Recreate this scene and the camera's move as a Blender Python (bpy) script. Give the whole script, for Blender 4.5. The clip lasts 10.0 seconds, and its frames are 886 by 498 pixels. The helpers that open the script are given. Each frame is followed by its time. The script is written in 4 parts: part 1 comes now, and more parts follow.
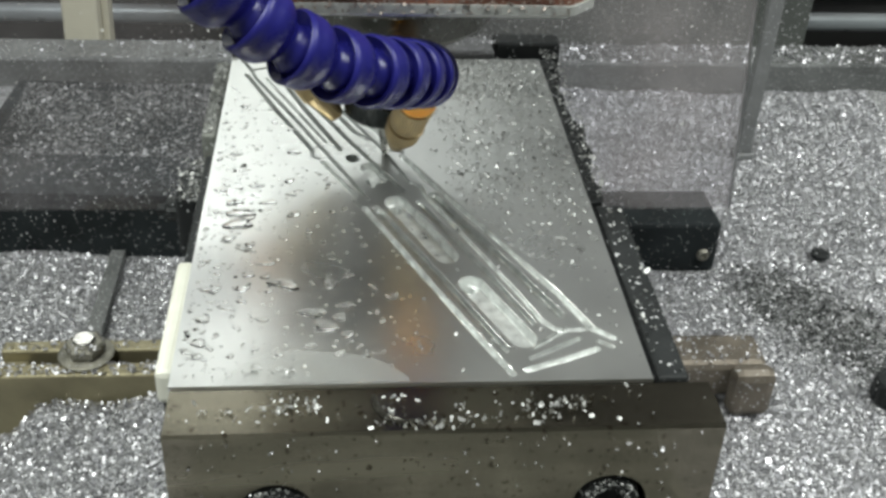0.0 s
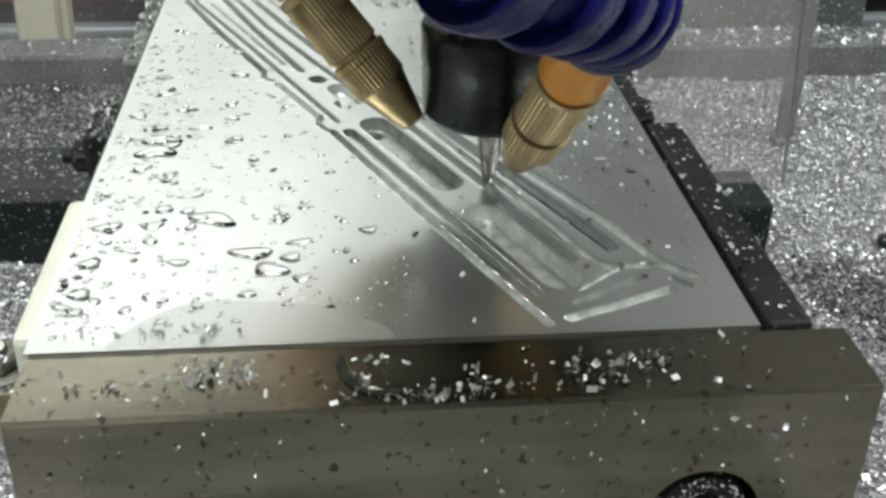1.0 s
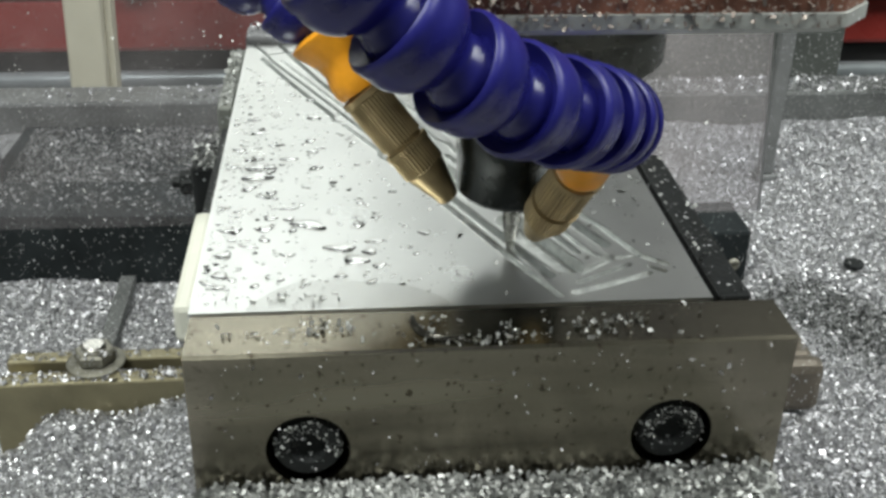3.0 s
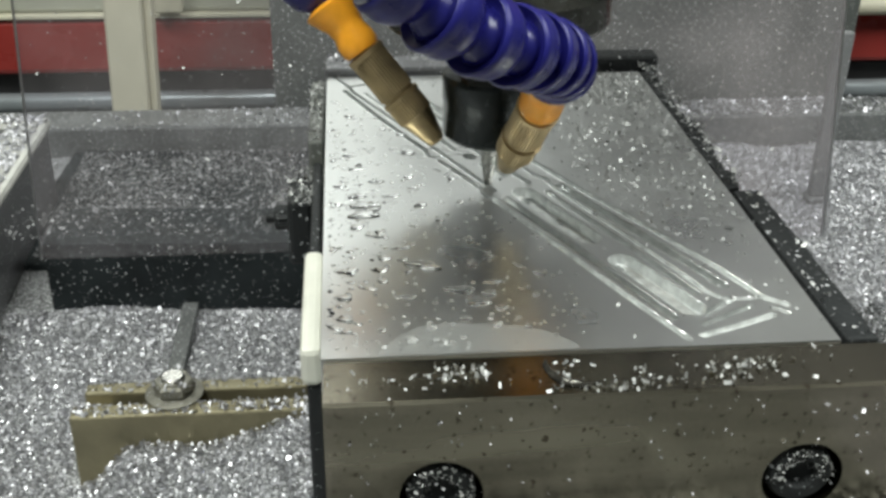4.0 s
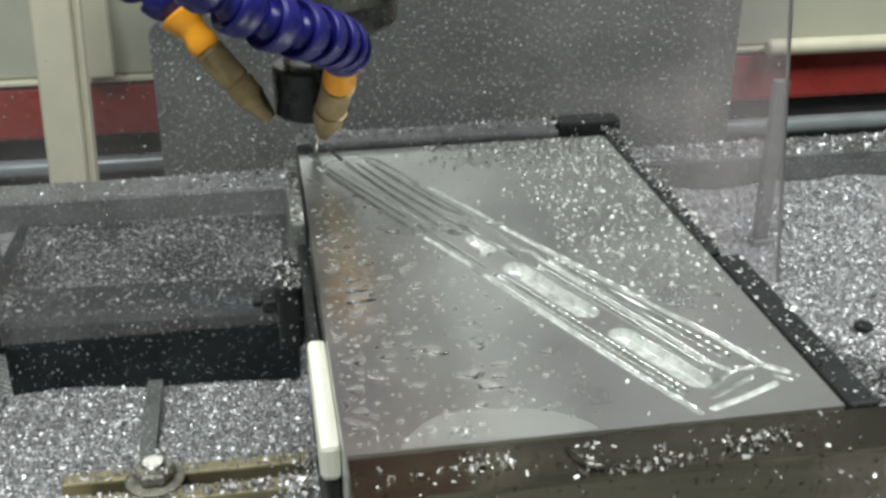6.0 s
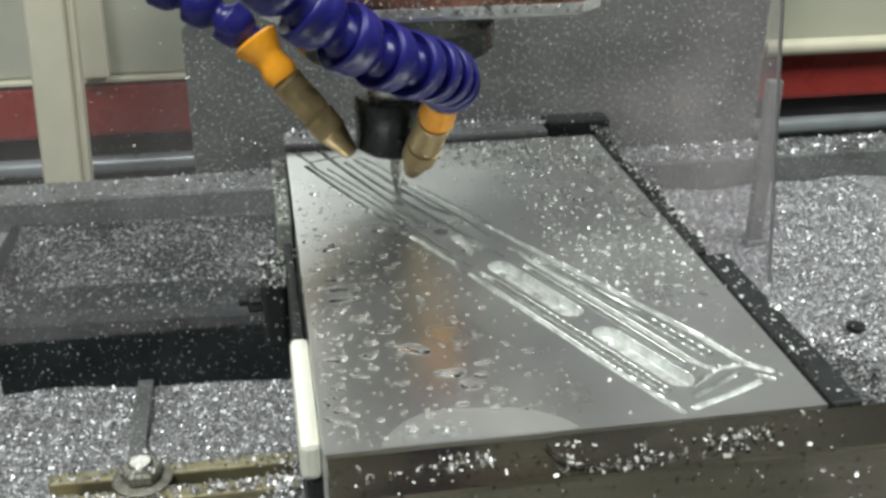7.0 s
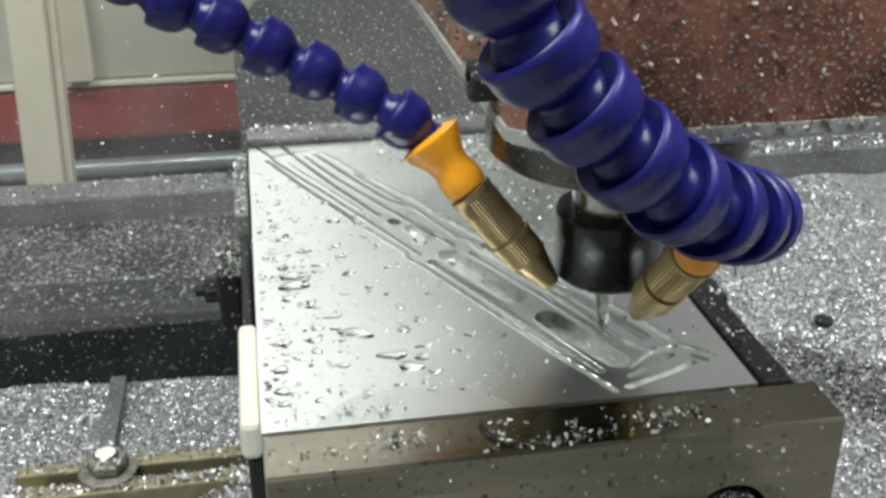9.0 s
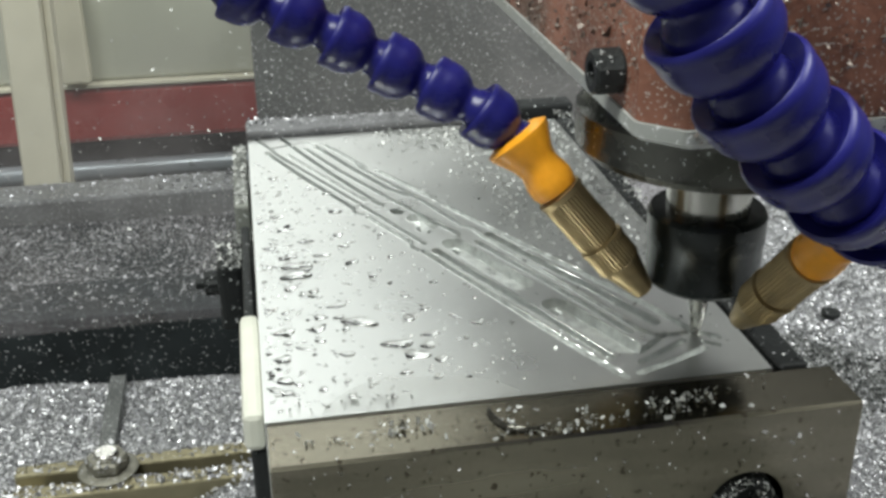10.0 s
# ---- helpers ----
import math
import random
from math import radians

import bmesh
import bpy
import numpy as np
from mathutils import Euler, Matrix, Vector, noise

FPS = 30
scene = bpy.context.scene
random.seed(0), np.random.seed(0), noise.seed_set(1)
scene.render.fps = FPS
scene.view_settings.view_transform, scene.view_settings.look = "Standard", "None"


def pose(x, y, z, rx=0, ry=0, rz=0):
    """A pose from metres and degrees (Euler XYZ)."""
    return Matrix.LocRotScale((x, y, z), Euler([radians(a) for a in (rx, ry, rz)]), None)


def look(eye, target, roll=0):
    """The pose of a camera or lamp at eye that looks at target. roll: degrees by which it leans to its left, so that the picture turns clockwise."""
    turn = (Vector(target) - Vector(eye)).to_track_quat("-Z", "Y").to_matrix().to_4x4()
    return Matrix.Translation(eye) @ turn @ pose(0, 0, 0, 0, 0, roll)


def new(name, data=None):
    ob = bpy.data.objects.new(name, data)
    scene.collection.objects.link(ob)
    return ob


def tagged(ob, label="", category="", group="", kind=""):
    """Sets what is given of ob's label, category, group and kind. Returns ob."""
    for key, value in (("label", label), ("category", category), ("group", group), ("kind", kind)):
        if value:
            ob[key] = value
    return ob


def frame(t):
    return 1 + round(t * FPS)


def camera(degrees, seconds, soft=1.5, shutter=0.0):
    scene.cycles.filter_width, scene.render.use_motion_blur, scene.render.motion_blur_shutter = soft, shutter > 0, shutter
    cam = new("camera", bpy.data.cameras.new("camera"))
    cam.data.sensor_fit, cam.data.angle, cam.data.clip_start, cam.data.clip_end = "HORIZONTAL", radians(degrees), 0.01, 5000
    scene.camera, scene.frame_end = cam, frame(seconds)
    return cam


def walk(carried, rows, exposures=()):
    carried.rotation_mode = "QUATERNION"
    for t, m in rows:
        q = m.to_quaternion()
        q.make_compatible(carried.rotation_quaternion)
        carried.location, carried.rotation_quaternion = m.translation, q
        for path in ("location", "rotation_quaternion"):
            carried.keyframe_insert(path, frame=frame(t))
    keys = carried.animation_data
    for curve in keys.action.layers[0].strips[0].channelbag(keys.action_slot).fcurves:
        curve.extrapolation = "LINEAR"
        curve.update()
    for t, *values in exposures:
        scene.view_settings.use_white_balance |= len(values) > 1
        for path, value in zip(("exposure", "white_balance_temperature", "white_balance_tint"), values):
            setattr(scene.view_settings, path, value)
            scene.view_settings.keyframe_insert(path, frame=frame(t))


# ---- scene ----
cam = camera(44.1, 10.0, soft=3.05)
PATH = [
    (0, (0.0418, -0.1842, 0.2848), (0.2191, 1.4680, -0.8292), 3.03),
    (0.2, (0.0426, -0.1858, 0.2780), (0.2255, 1.4689, -0.8311), 3.00),
    (0.3, (0.0405, -0.1891, 0.2696), (0.2093, 1.4759, -0.8261), 2.19),
    (0.4, (0.0334, -0.1794, 0.2522), (0.1900, 1.5060, -0.8131), 1.27),
    (0.5, (0.0383, -0.1736, 0.2477), (0.1908, 1.5230, -0.8011), 1.15),
    (0.6, (0.0356, -0.1421, 0.2275), (0.2027, 1.5591, -0.8097), 1.16),
    (0.7, (0.0409, -0.1145, 0.2173), (0.1977, 1.5872, -0.8223), 0.46),
    (0.8, (0.0462, -0.1100, 0.2051), (0.2227, 1.6013, -0.8139), 1.26),
    (1, (0.0499, -0.1259, 0.2117), (0.2256, 1.5865, -0.8071), 1.16),
    (1.2, (0.0545, -0.1428, 0.2147), (0.2621, 1.5829, -0.7740), 1.26),
    (1.4, (0.0562, -0.1686, 0.2207), (0.2847, 1.5664, -0.7489), 1.35),
    (1.5, (0.0571, -0.1741, 0.2208), (0.2869, 1.5637, -0.7418), 1.25),
    (2, (0.0570, -0.1945, 0.2348), (0.2251, 1.5600, -0.7107), 0.79),
    (2.5, (0.0502, -0.1940, 0.2336), (0.2161, 1.5590, -0.7150), 0.87),
    (3, (0.0349, -0.1908, 0.2371), (0.2068, 1.5618, -0.7116), 1.08),
    (3.2, (0.0280, -0.1894, 0.2381), (0.2006, 1.5644, -0.7090), 1.00),
    (4.5, (0.0019, -0.1811, 0.2475), (0.1600, 1.5855, -0.6772), 0.85),
    (5, (-0.0037, -0.1773, 0.2506), (0.1541, 1.5898, -0.6728), 1.11),
    (5.2, (-0.0129, -0.1798, 0.2516), (0.1589, 1.5893, -0.6644), 1.19),
    (5.3, (-0.0150, -0.1806, 0.2531), (0.1613, 1.5921, -0.6557), 1.07),
    (5.5, (-0.0082, -0.1801, 0.2532), (0.2549, 1.5977, -0.6244), 0.15),
    (5.7, (-0.0131, -0.1789, 0.2550), (0.2939, 1.5961, -0.6126), -0.06),
    (6, (-0.0131, -0.1796, 0.2547), (0.2971, 1.5964, -0.6119), 0.12),
    (7.3, (-0.0071, -0.1801, 0.2535), (0.3026, 1.5978, -0.6072), 0.14),
    (7.5, (-0.0061, -0.1829, 0.2553), (0.3067, 1.5970, -0.6014), 0.23),
    (8, (0.0009, -0.1893, 0.2528), (0.3110, 1.5945, -0.5979), 0.10),
    (8.5, (0.0037, -0.1892, 0.2530), (0.3138, 1.5943, -0.5971), 0.12),
    (9, (0.0045, -0.1902, 0.2512), (0.3166, 1.5921, -0.6003), -0.16),
    (9.5, (0.0030, -0.1918, 0.2499), (0.3156, 1.5925, -0.5991), -0.48),
    (10, (0.0036, -0.1865, 0.2445), (0.3176, 1.5990, -0.6000), -0.70),
]
walk(cam, [(t, look(eye, target, roll)) for t, eye, target, roll in PATH],
     [(0, 0.0), (3, 0.05), (5, 0.08), (7.3, 0.12), (9, 0.20), (9.5, 0.18), (10, 0.12)])

# ---- world, lamps and exposure ----
world = bpy.data.worlds.new("workshop")
world.use_nodes = True
world.node_tree.nodes["Background"].inputs[0].default_value = (0.80, 0.86, 0.90, 1)
world.node_tree.nodes["Background"].inputs[1].default_value = 0.10
scene.world = world


def area_lamp(name, place, target, sx, sy, watts, colour):
    lamp = bpy.data.lights.new(name, "AREA")
    lamp.shape, lamp.size, lamp.size_y, lamp.energy, lamp.color = "RECTANGLE", sx, sy, watts, colour
    ob = new(name, lamp)
    ob.matrix_world = look(place, target)
    return ob


# Unseen lamps: the back one added for the plate's reflections, the others as fill
area_lamp("unseen_lamp_back", (-0.20, 1.82, 1.37), (-0.20, 1.82, 0.0), 1.4, 1.1, 6.5, (0.96, 1.0, 0.93))
area_lamp("fill_lamp_right", (0.95, -0.15, 1.33), (0.15, 0.15, 0.0), 0.8, 0.5, 25.0, (0.97, 1.0, 0.95))
area_lamp("fill_lamp_front", (-0.42, -0.30, 1.37), (-0.42, -0.30, 0.0), 0.8, 0.5, 25.0, (0.96, 1.0, 0.93))

# ---- materials ----


def material(name, colour, rough=0.5, metal=0.0, vary=0.15, scale=80.0, bump=0.0, bump_scale=400.0, speck=0.0,
             speck_scale=900.0, speck_colour=(0.75, 0.76, 0.78), stretch=(1, 1, 1), island=0.0, rough_vary=0.12, coat=0.0, specular=0.5):
    m = bpy.data.materials.new(name)
    m.use_nodes = True
    nt = m.node_tree
    n, l = nt.nodes, nt.links
    b = n["Principled BSDF"]
    tc = n.new("ShaderNodeTexCoord")
    mp = n.new("ShaderNodeMapping")
    mp.inputs["Scale"].default_value = stretch
    l.new(tc.outputs["Object"], mp.inputs[0])
    big = n.new("ShaderNodeTexNoise")
    big.inputs["Scale"].default_value, big.inputs["Detail"].default_value = scale, 6
    l.new(mp.outputs[0], big.inputs["Vector"])
    ramp = n.new("ShaderNodeMapRange")
    ramp.inputs["From Min"].default_value, ramp.inputs["From Max"].default_value = 0.3, 0.7
    ramp.inputs["To Min"].default_value, ramp.inputs["To Max"].default_value = 1 - vary, 1 + vary
    l.new(big.outputs["Fac"], ramp.inputs["Value"])
    mul = n.new("ShaderNodeMix")
    mul.data_type, mul.blend_type = "RGBA", "MULTIPLY"
    mul.inputs["Factor"].default_value = 1.0
    mul.inputs["A"].default_value = (*colour, 1)
    l.new(ramp.outputs[0], mul.inputs["B"])
    out = mul.outputs["Result"]
    if island:
        geo = n.new("ShaderNodeNewGeometry")
        r2 = n.new("ShaderNodeMapRange")
        r2.inputs["To Min"].default_value, r2.inputs["To Max"].default_value = 1 - island, 1.0
        l.new(geo.outputs["Random Per Island"], r2.inputs["Value"])
        m2 = n.new("ShaderNodeMix")
        m2.data_type, m2.blend_type = "RGBA", "MULTIPLY"
        m2.inputs["Factor"].default_value = 1.0
        l.new(out, m2.inputs["A"])
        l.new(r2.outputs[0], m2.inputs["B"])
        out = m2.outputs["Result"]
    if speck:
        sp = n.new("ShaderNodeTexNoise")
        sp.inputs["Scale"].default_value, sp.inputs["Detail"].default_value = speck_scale, 3
        l.new(tc.outputs["Object"], sp.inputs["Vector"])
        r3 = n.new("ShaderNodeMapRange")
        r3.inputs["From Min"].default_value, r3.inputs["From Max"].default_value = 0.70 - speck, 0.72 - speck * 0.9
        l.new(sp.outputs["Fac"], r3.inputs["Value"])
        m3 = n.new("ShaderNodeMix")
        m3.data_type = "RGBA"
        l.new(r3.outputs[0], m3.inputs["Factor"])
        l.new(out, m3.inputs["A"])
        m3.inputs["B"].default_value = (*speck_colour, 1)
        out = m3.outputs["Result"]
    l.new(out, b.inputs["Base Color"])
    rr = n.new("ShaderNodeMapRange")
    rr.inputs["From Min"].default_value, rr.inputs["From Max"].default_value = 0.3, 0.7
    rr.inputs["To Min"].default_value, rr.inputs["To Max"].default_value = max(0.02, rough - rough_vary), min(1, rough + rough_vary)
    l.new(big.outputs["Fac"], rr.inputs["Value"])
    l.new(rr.outputs[0], b.inputs["Roughness"])
    b.inputs["Metallic"].default_value = metal
    b.inputs["Coat Weight"].default_value = coat
    b.inputs["Specular IOR Level"].default_value = specular
    if bump:
        fine = n.new("ShaderNodeTexNoise")
        fine.inputs["Scale"].default_value, fine.inputs["Detail"].default_value = bump_scale, 4
        l.new(mp.outputs[0], fine.inputs["Vector"])
        bp = n.new("ShaderNodeBump")
        bp.inputs["Strength"].default_value, bp.inputs["Distance"].default_value = bump, 0.001
        l.new(fine.outputs["Fac"], bp.inputs["Height"])
        l.new(bp.outputs[0], b.inputs["Normal"])
    return m


def clear(name, ior, tint=(1, 1, 1), rough=0.0):
    m = bpy.data.materials.new(name)
    m.use_nodes = True
    b = m.node_tree.nodes["Principled BSDF"]
    b.inputs["Base Color"].default_value = (*tint, 1)
    b.inputs["Transmission Weight"].default_value = 1.0
    b.inputs["IOR"].default_value = ior
    b.inputs["Roughness"].default_value = rough
    return m


def acrylic(name):
    """A thin clear sheet with a faint film of dried coolant, thicker to one side and low down."""
    m = bpy.data.materials.new(name)
    m.use_nodes = True
    n, l = m.node_tree.nodes, m.node_tree.links
    n.remove(n["Principled BSDF"])
    out = n["Material Output"]
    tr, gl, df = n.new("ShaderNodeBsdfTransparent"), n.new("ShaderNodeBsdfGlossy"), n.new("ShaderNodeBsdfDiffuse")
    tr.inputs[0].default_value = (0.93, 0.93, 0.95, 1)
    gl.inputs["Roughness"].default_value = 0.06
    df.inputs[0].default_value = (0.50, 0.46, 0.47, 1)
    tc = n.new("ShaderNodeTexCoord")
    nz = n.new("ShaderNodeTexNoise")
    nz.inputs["Scale"].default_value, nz.inputs["Detail"].default_value = 18, 8
    l.new(tc.outputs["Object"], nz.inputs["Vector"])
    mr = n.new("ShaderNodeMapRange")
    mr.inputs["From Min"].default_value, mr.inputs["From Max"].default_value = 0.3, 0.7
    mr.inputs["To Min"].default_value, mr.inputs["To Max"].default_value = 0.012, 0.055
    l.new(nz.outputs["Fac"], mr.inputs["Value"])
    sep = n.new("ShaderNodeSeparateXYZ")
    l.new(tc.outputs["Object"], sep.inputs[0])
    film = n.new("ShaderNodeMapRange")
    film.inputs["From Min"].default_value, film.inputs["From Max"].default_value = 0.03, 0.19
    film.inputs["To Min"].default_value, film.inputs["To Max"].default_value = 1.7, 5.0
    l.new(sep.outputs["X"], film.inputs["Value"])
    thick = n.new("ShaderNodeMath")
    thick.operation = "MULTIPLY"
    l.new(mr.outputs[0], thick.inputs[0])
    l.new(film.outputs[0], thick.inputs[1])
    # haze thinned above the seen part to keep the workpiece's reflections dark
    splash = n.new("ShaderNodeMapRange")
    splash.inputs["From Min"].default_value, splash.inputs["From Max"].default_value = 0.10, 0.17
    splash.inputs["To Min"].default_value, splash.inputs["To Max"].default_value = 1.0, 0.12
    l.new(sep.outputs["Z"], splash.inputs["Value"])
    low = n.new("ShaderNodeMath")
    low.operation = "MULTIPLY"
    l.new(thick.outputs[0], low.inputs[0])
    l.new(splash.outputs[0], low.inputs[1])
    a = n.new("ShaderNodeMixShader")
    l.new(low.outputs[0], a.inputs[0])
    l.new(tr.outputs[0], a.inputs[1])
    l.new(df.outputs[0], a.inputs[2])
    graze = n.new("ShaderNodeLayerWeight")
    steep, sheen = n.new("ShaderNodeMath"), n.new("ShaderNodeMath")
    steep.operation, sheen.operation = "POWER", "MULTIPLY_ADD"
    steep.inputs[1].default_value, sheen.inputs[1].default_value, sheen.inputs[2].default_value = 5.0, 0.9, 0.035
    l.new(graze.outputs["Facing"], steep.inputs[0])
    l.new(steep.outputs[0], sheen.inputs[0])
    c = n.new("ShaderNodeMixShader")
    l.new(sheen.outputs[0], c.inputs[0])
    l.new(a.outputs[0], c.inputs[1])
    l.new(gl.outputs[0], c.inputs[2])
    l.new(c.outputs[0], out.inputs["Surface"])
    return m


def glow(name, colour, strength):
    m = bpy.data.materials.new(name)
    m.use_nodes = True
    b = m.node_tree.nodes["Principled BSDF"]
    b.inputs["Base Color"].default_value = (*colour, 1)
    b.inputs["Emission Color"].default_value = (*colour, 1)
    b.inputs["Emission Strength"].default_value = strength
    return m


CHIP = material("aluminium_chips", (0.82, 0.82, 0.86), 0.48, 0.9, 0.1, 300, island=0.58)
BED = material("chip_bed", (0.17, 0.17, 0.175), 0.6, 0.4, 0.35, 60, 0.9, 900, 0.16, 1100)
ALU = material("wet_milled_aluminium", (0.72, 0.73, 0.72), 0.31, 0.955, 0.07, 26, 0.02, 1500, rough_vary=0.05)
JAW = material("ground_steel", (0.225, 0.208, 0.165), 0.235, 1.0, 0.42, 40, 0.03, 900, 0.075, 520, (0.11, 0.095, 0.07), stretch=(0.25, 1, 2.2), rough_vary=0.06)
DARKSTEEL = material("blackened_steel", (0.022, 0.024, 0.025), 0.5, 0.1, 0.3, 70, 0.3, 700, 0.035, 700, specular=0.25)
BLOCK = material("black_oxide_block", (0.020, 0.024, 0.026), 0.62, 0.0, 0.35, 50, 0.2, 600, 0.02, 800, specular=0.12)
FLANGE = material("oily_steel_flange", (0.13, 0.13, 0.12), 0.28, 1.0, 0.25, 120, 0.05, 700, 0.03, 900)
BLACK = material("black_collet_nut", (0.016, 0.021, 0.022), 0.26, 0.3, 0.2, 200, 0.02, 800, rough_vary=0.03)
PLATECHIP = material("dull_chips", (0.64, 0.65, 0.64), 0.55, 0.75, 0.1, 300, island=0.5)
DARKCHIP = material("darker_chip_metal", (0.125, 0.132, 0.13), 0.5, 0.5, 0.1, 300, island=0.7)
# chip colour lowered to stand for the dimming behind the hazy guard
DULLCHIP = material("dimmed_chips", (0.48, 0.48, 0.49), 0.55, 0.8, 0.1, 300, island=0.7)
HEADCHIP = material("dried_on_chips", (0.40, 0.34, 0.31), 0.5, 0.6, 0.1, 300, island=0.6)
TOE = material("stained_clamp_steel", (0.19, 0.165, 0.135), 0.5, 0.5, 0.35, 60, 0.2, 700, 0.05, 700)
MILKY = material("milky_coolant", (0.50, 0.51, 0.50), 0.04, 0.0, 0.05, 60, rough_vary=0.01)
MILKY.node_tree.nodes["Principled BSDF"].inputs["Alpha"].default_value = 0.09
# paler than the plate: rough pocket floors, and groove glints put into the colour
CUT = material("pale_cut_aluminium", (0.78, 0.80, 0.79), 0.38, 0.75, 0.25, 300, 0.30, 900, rough_vary=0.12)
# darker than the plate, with the grooves' shade put into the colour
GROOVE = material("darker_smooth_groove", (0.66, 0.68, 0.67), 0.38, 1.0, 0.15, 300, 0.05, 1200, rough_vary=0.06)
STEEL = material("bright_shank_steel", (0.55, 0.54, 0.51), 0.22, 1.0, 0.1, 90)
CARBIDE = material("carbide_cutter", (0.42, 0.42, 0.40), 0.28, 1.0, 0.15, 300)
BRASS = material("brass", (0.42, 0.33, 0.19), 0.48, 1.0, 0.18, 250, 0.1, 900)
BLUE = material("blue_hose_plastic", (0.013, 0.013, 0.140), 0.34, 0.0, 0.2, 120, 0.05, 500, specular=0.4)
ORANGE = material("orange_plastic", (0.92, 0.38, 0.022), 0.38, 0.0, 0.1, 200)
NYLON = material("white_nylon", (0.74, 0.74, 0.66), 0.45, 0.0, 0.06, 120, 0.1, 500)
OLIVE = material("oily_clamp_steel", (0.30, 0.27, 0.175), 0.5, 0.6, 0.25, 60, 0.2, 700)
NUTSTEEL = material("zinc_nut", (0.30, 0.29, 0.25), 0.58, 0.9, 0.3, 150, 0.2, 900, 0.05, 900)
RED_HEAD = material("chip_spattered_red_paint", (0.19, 0.082, 0.056), 0.42, 0.0, 0.75, 38, 0.4, 500, 0.105, 1250, (0.42, 0.36, 0.33))
PLAIN = material("bright_underside", (0.85, 0.85, 0.83), 0.45, 0.3, 0.08, 60, 0.1, 600)
GUARDPOST = material("weathered_guard_post", (0.19, 0.195, 0.20), 0.5, 0.2, 0.2, 60, 0.2, 500, 0.05, 700)
POSTGREY = material("grey_post_paint", (0.36, 0.37, 0.36), 0.45, 0.0, 0.12, 60, 0.1, 500, 0.05, 700)
LIP = material("grey_cast_plate", (0.25, 0.26, 0.24), 0.45, 0.4, 0.15, 60, 0.3, 600, 0.06, 700)
PANEL = material("grey_spattered_guard", (0.098, 0.106, 0.101), 0.42, 0.0, 0.14, 22, 0.1, 400, 0.075, 420)
CREAM = material("cream_paint", (0.68, 0.65, 0.51), 0.45, 0.0, 0.05, 40)
PALE = material("pale_panel", (0.47, 0.48, 0.395), 0.35, 0.0, 0.04, 15)
RED = material("red_paint", (0.30, 0.038, 0.032), 0.32, 0.0, 0.1, 20)
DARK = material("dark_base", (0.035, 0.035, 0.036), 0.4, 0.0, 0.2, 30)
LEDGE = material("grey_table_edge", (0.125, 0.13, 0.13), 0.5, 0.2, 0.3, 40, 0.3, 600, 0.07, 900)
FENCE = material("fence_steel", (0.19, 0.19, 0.20), 0.4, 0.7, 0.2, 50, 0.2, 500, 0.05, 800)
# pale base colour for the side tray's rim
RIMPALE = material("pale_rim", (0.52, 0.52, 0.49), 0.5, 0.0, 0.2, 60, 0.4, 300, 0.05, 700)
SWARF = material("wet_dark_swarf", (0.055, 0.052, 0.045), 0.22, 0.5, 0.2, 300)
WALLPAINT = material("workshop_wall_paint", (0.34, 0.355, 0.345), 0.7, 0.0, 0.08, 3)
CONCRETE = material("concrete", (0.3, 0.3, 0.29), 0.8, 0.0, 0.15, 6, 0.2, 60)
WATER = clear("coolant", 1.33)
SHEET = acrylic("acrylic_sheet")
EDGE = clear("acrylic_edge", 1.45, (0.45, 0.46, 0.47), 0.4)
LED = glow("led_panel", (0.95, 1.0, 0.98), 0.1)
# glow of the added window that the plate reflects
REFLECTION_GLOW = glow("reflection_glow", (0.97, 1.0, 0.94), 0.92)
PIPE = material("grey_pipe", (0.30, 0.33, 0.35), 0.35, 0.3, 0.1, 30)

# ---- mesh helpers ----


def part(name, bm, mat, parent=None, label=""):
    me = bpy.data.meshes.new(name)
    bm.to_mesh(me)
    bm.free()
    me.materials.append(mat)
    ob = new(name, me)
    ob.parent = parent
    if label:
        tagged(ob, label)
    return ob


def smooth(ob, angle=35):
    ob.data.shade_smooth()
    ob.data.set_sharp_from_angle(angle=radians(angle))
    return ob


def thing(name, label, category, place=(0, 0, 0), group="", kind=""):
    ob = new(name)
    ob.location = place
    ob.empty_display_size = 0.01
    return tagged(ob, label, category, group, kind)


def box(x0, x1, y0, y1, z0, z1, bevel=0.0, bm=None, seg=2):
    own = bm or bmesh.new()
    made = bmesh.ops.create_cube(own, size=1)["verts"]
    for v in made:
        v.co = Vector((x0 + (v.co.x + 0.5) * (x1 - x0), y0 + (v.co.y + 0.5) * (y1 - y0), z0 + (v.co.z + 0.5) * (z1 - z0)))
    if bevel:
        edges = list({e for v in made for e in v.link_edges})
        bmesh.ops.bevel(own, geom=edges, offset=bevel, segments=seg, profile=0.5, affect="EDGES")
    return own


def lathe(profile, seg=32, flute=0, depth=0.0, lo=0.0, hi=0.0):
    """A turned form from (radius, height) pairs, closed at both ends; flutes run along it between lo and hi."""
    bm = bmesh.new()
    rings = []
    for r, z in profile:
        ring = []
        for i in range(seg):
            a = 2 * math.pi * i / seg
            rr = r
            if flute and lo <= z <= hi:
                rr = r - depth * (i % 2)
            ring.append(bm.verts.new((rr * math.cos(a), rr * math.sin(a), z)))
        rings.append(ring)
    for a, b in zip(rings, rings[1:]):
        for i in range(seg):
            bm.faces.new((a[i], a[(i + 1) % seg], b[(i + 1) % seg], b[i]))
    bm.faces.new(rings[0][::-1])
    bm.faces.new(rings[-1])
    bmesh.ops.recalc_face_normals(bm, faces=bm.faces)
    return bm


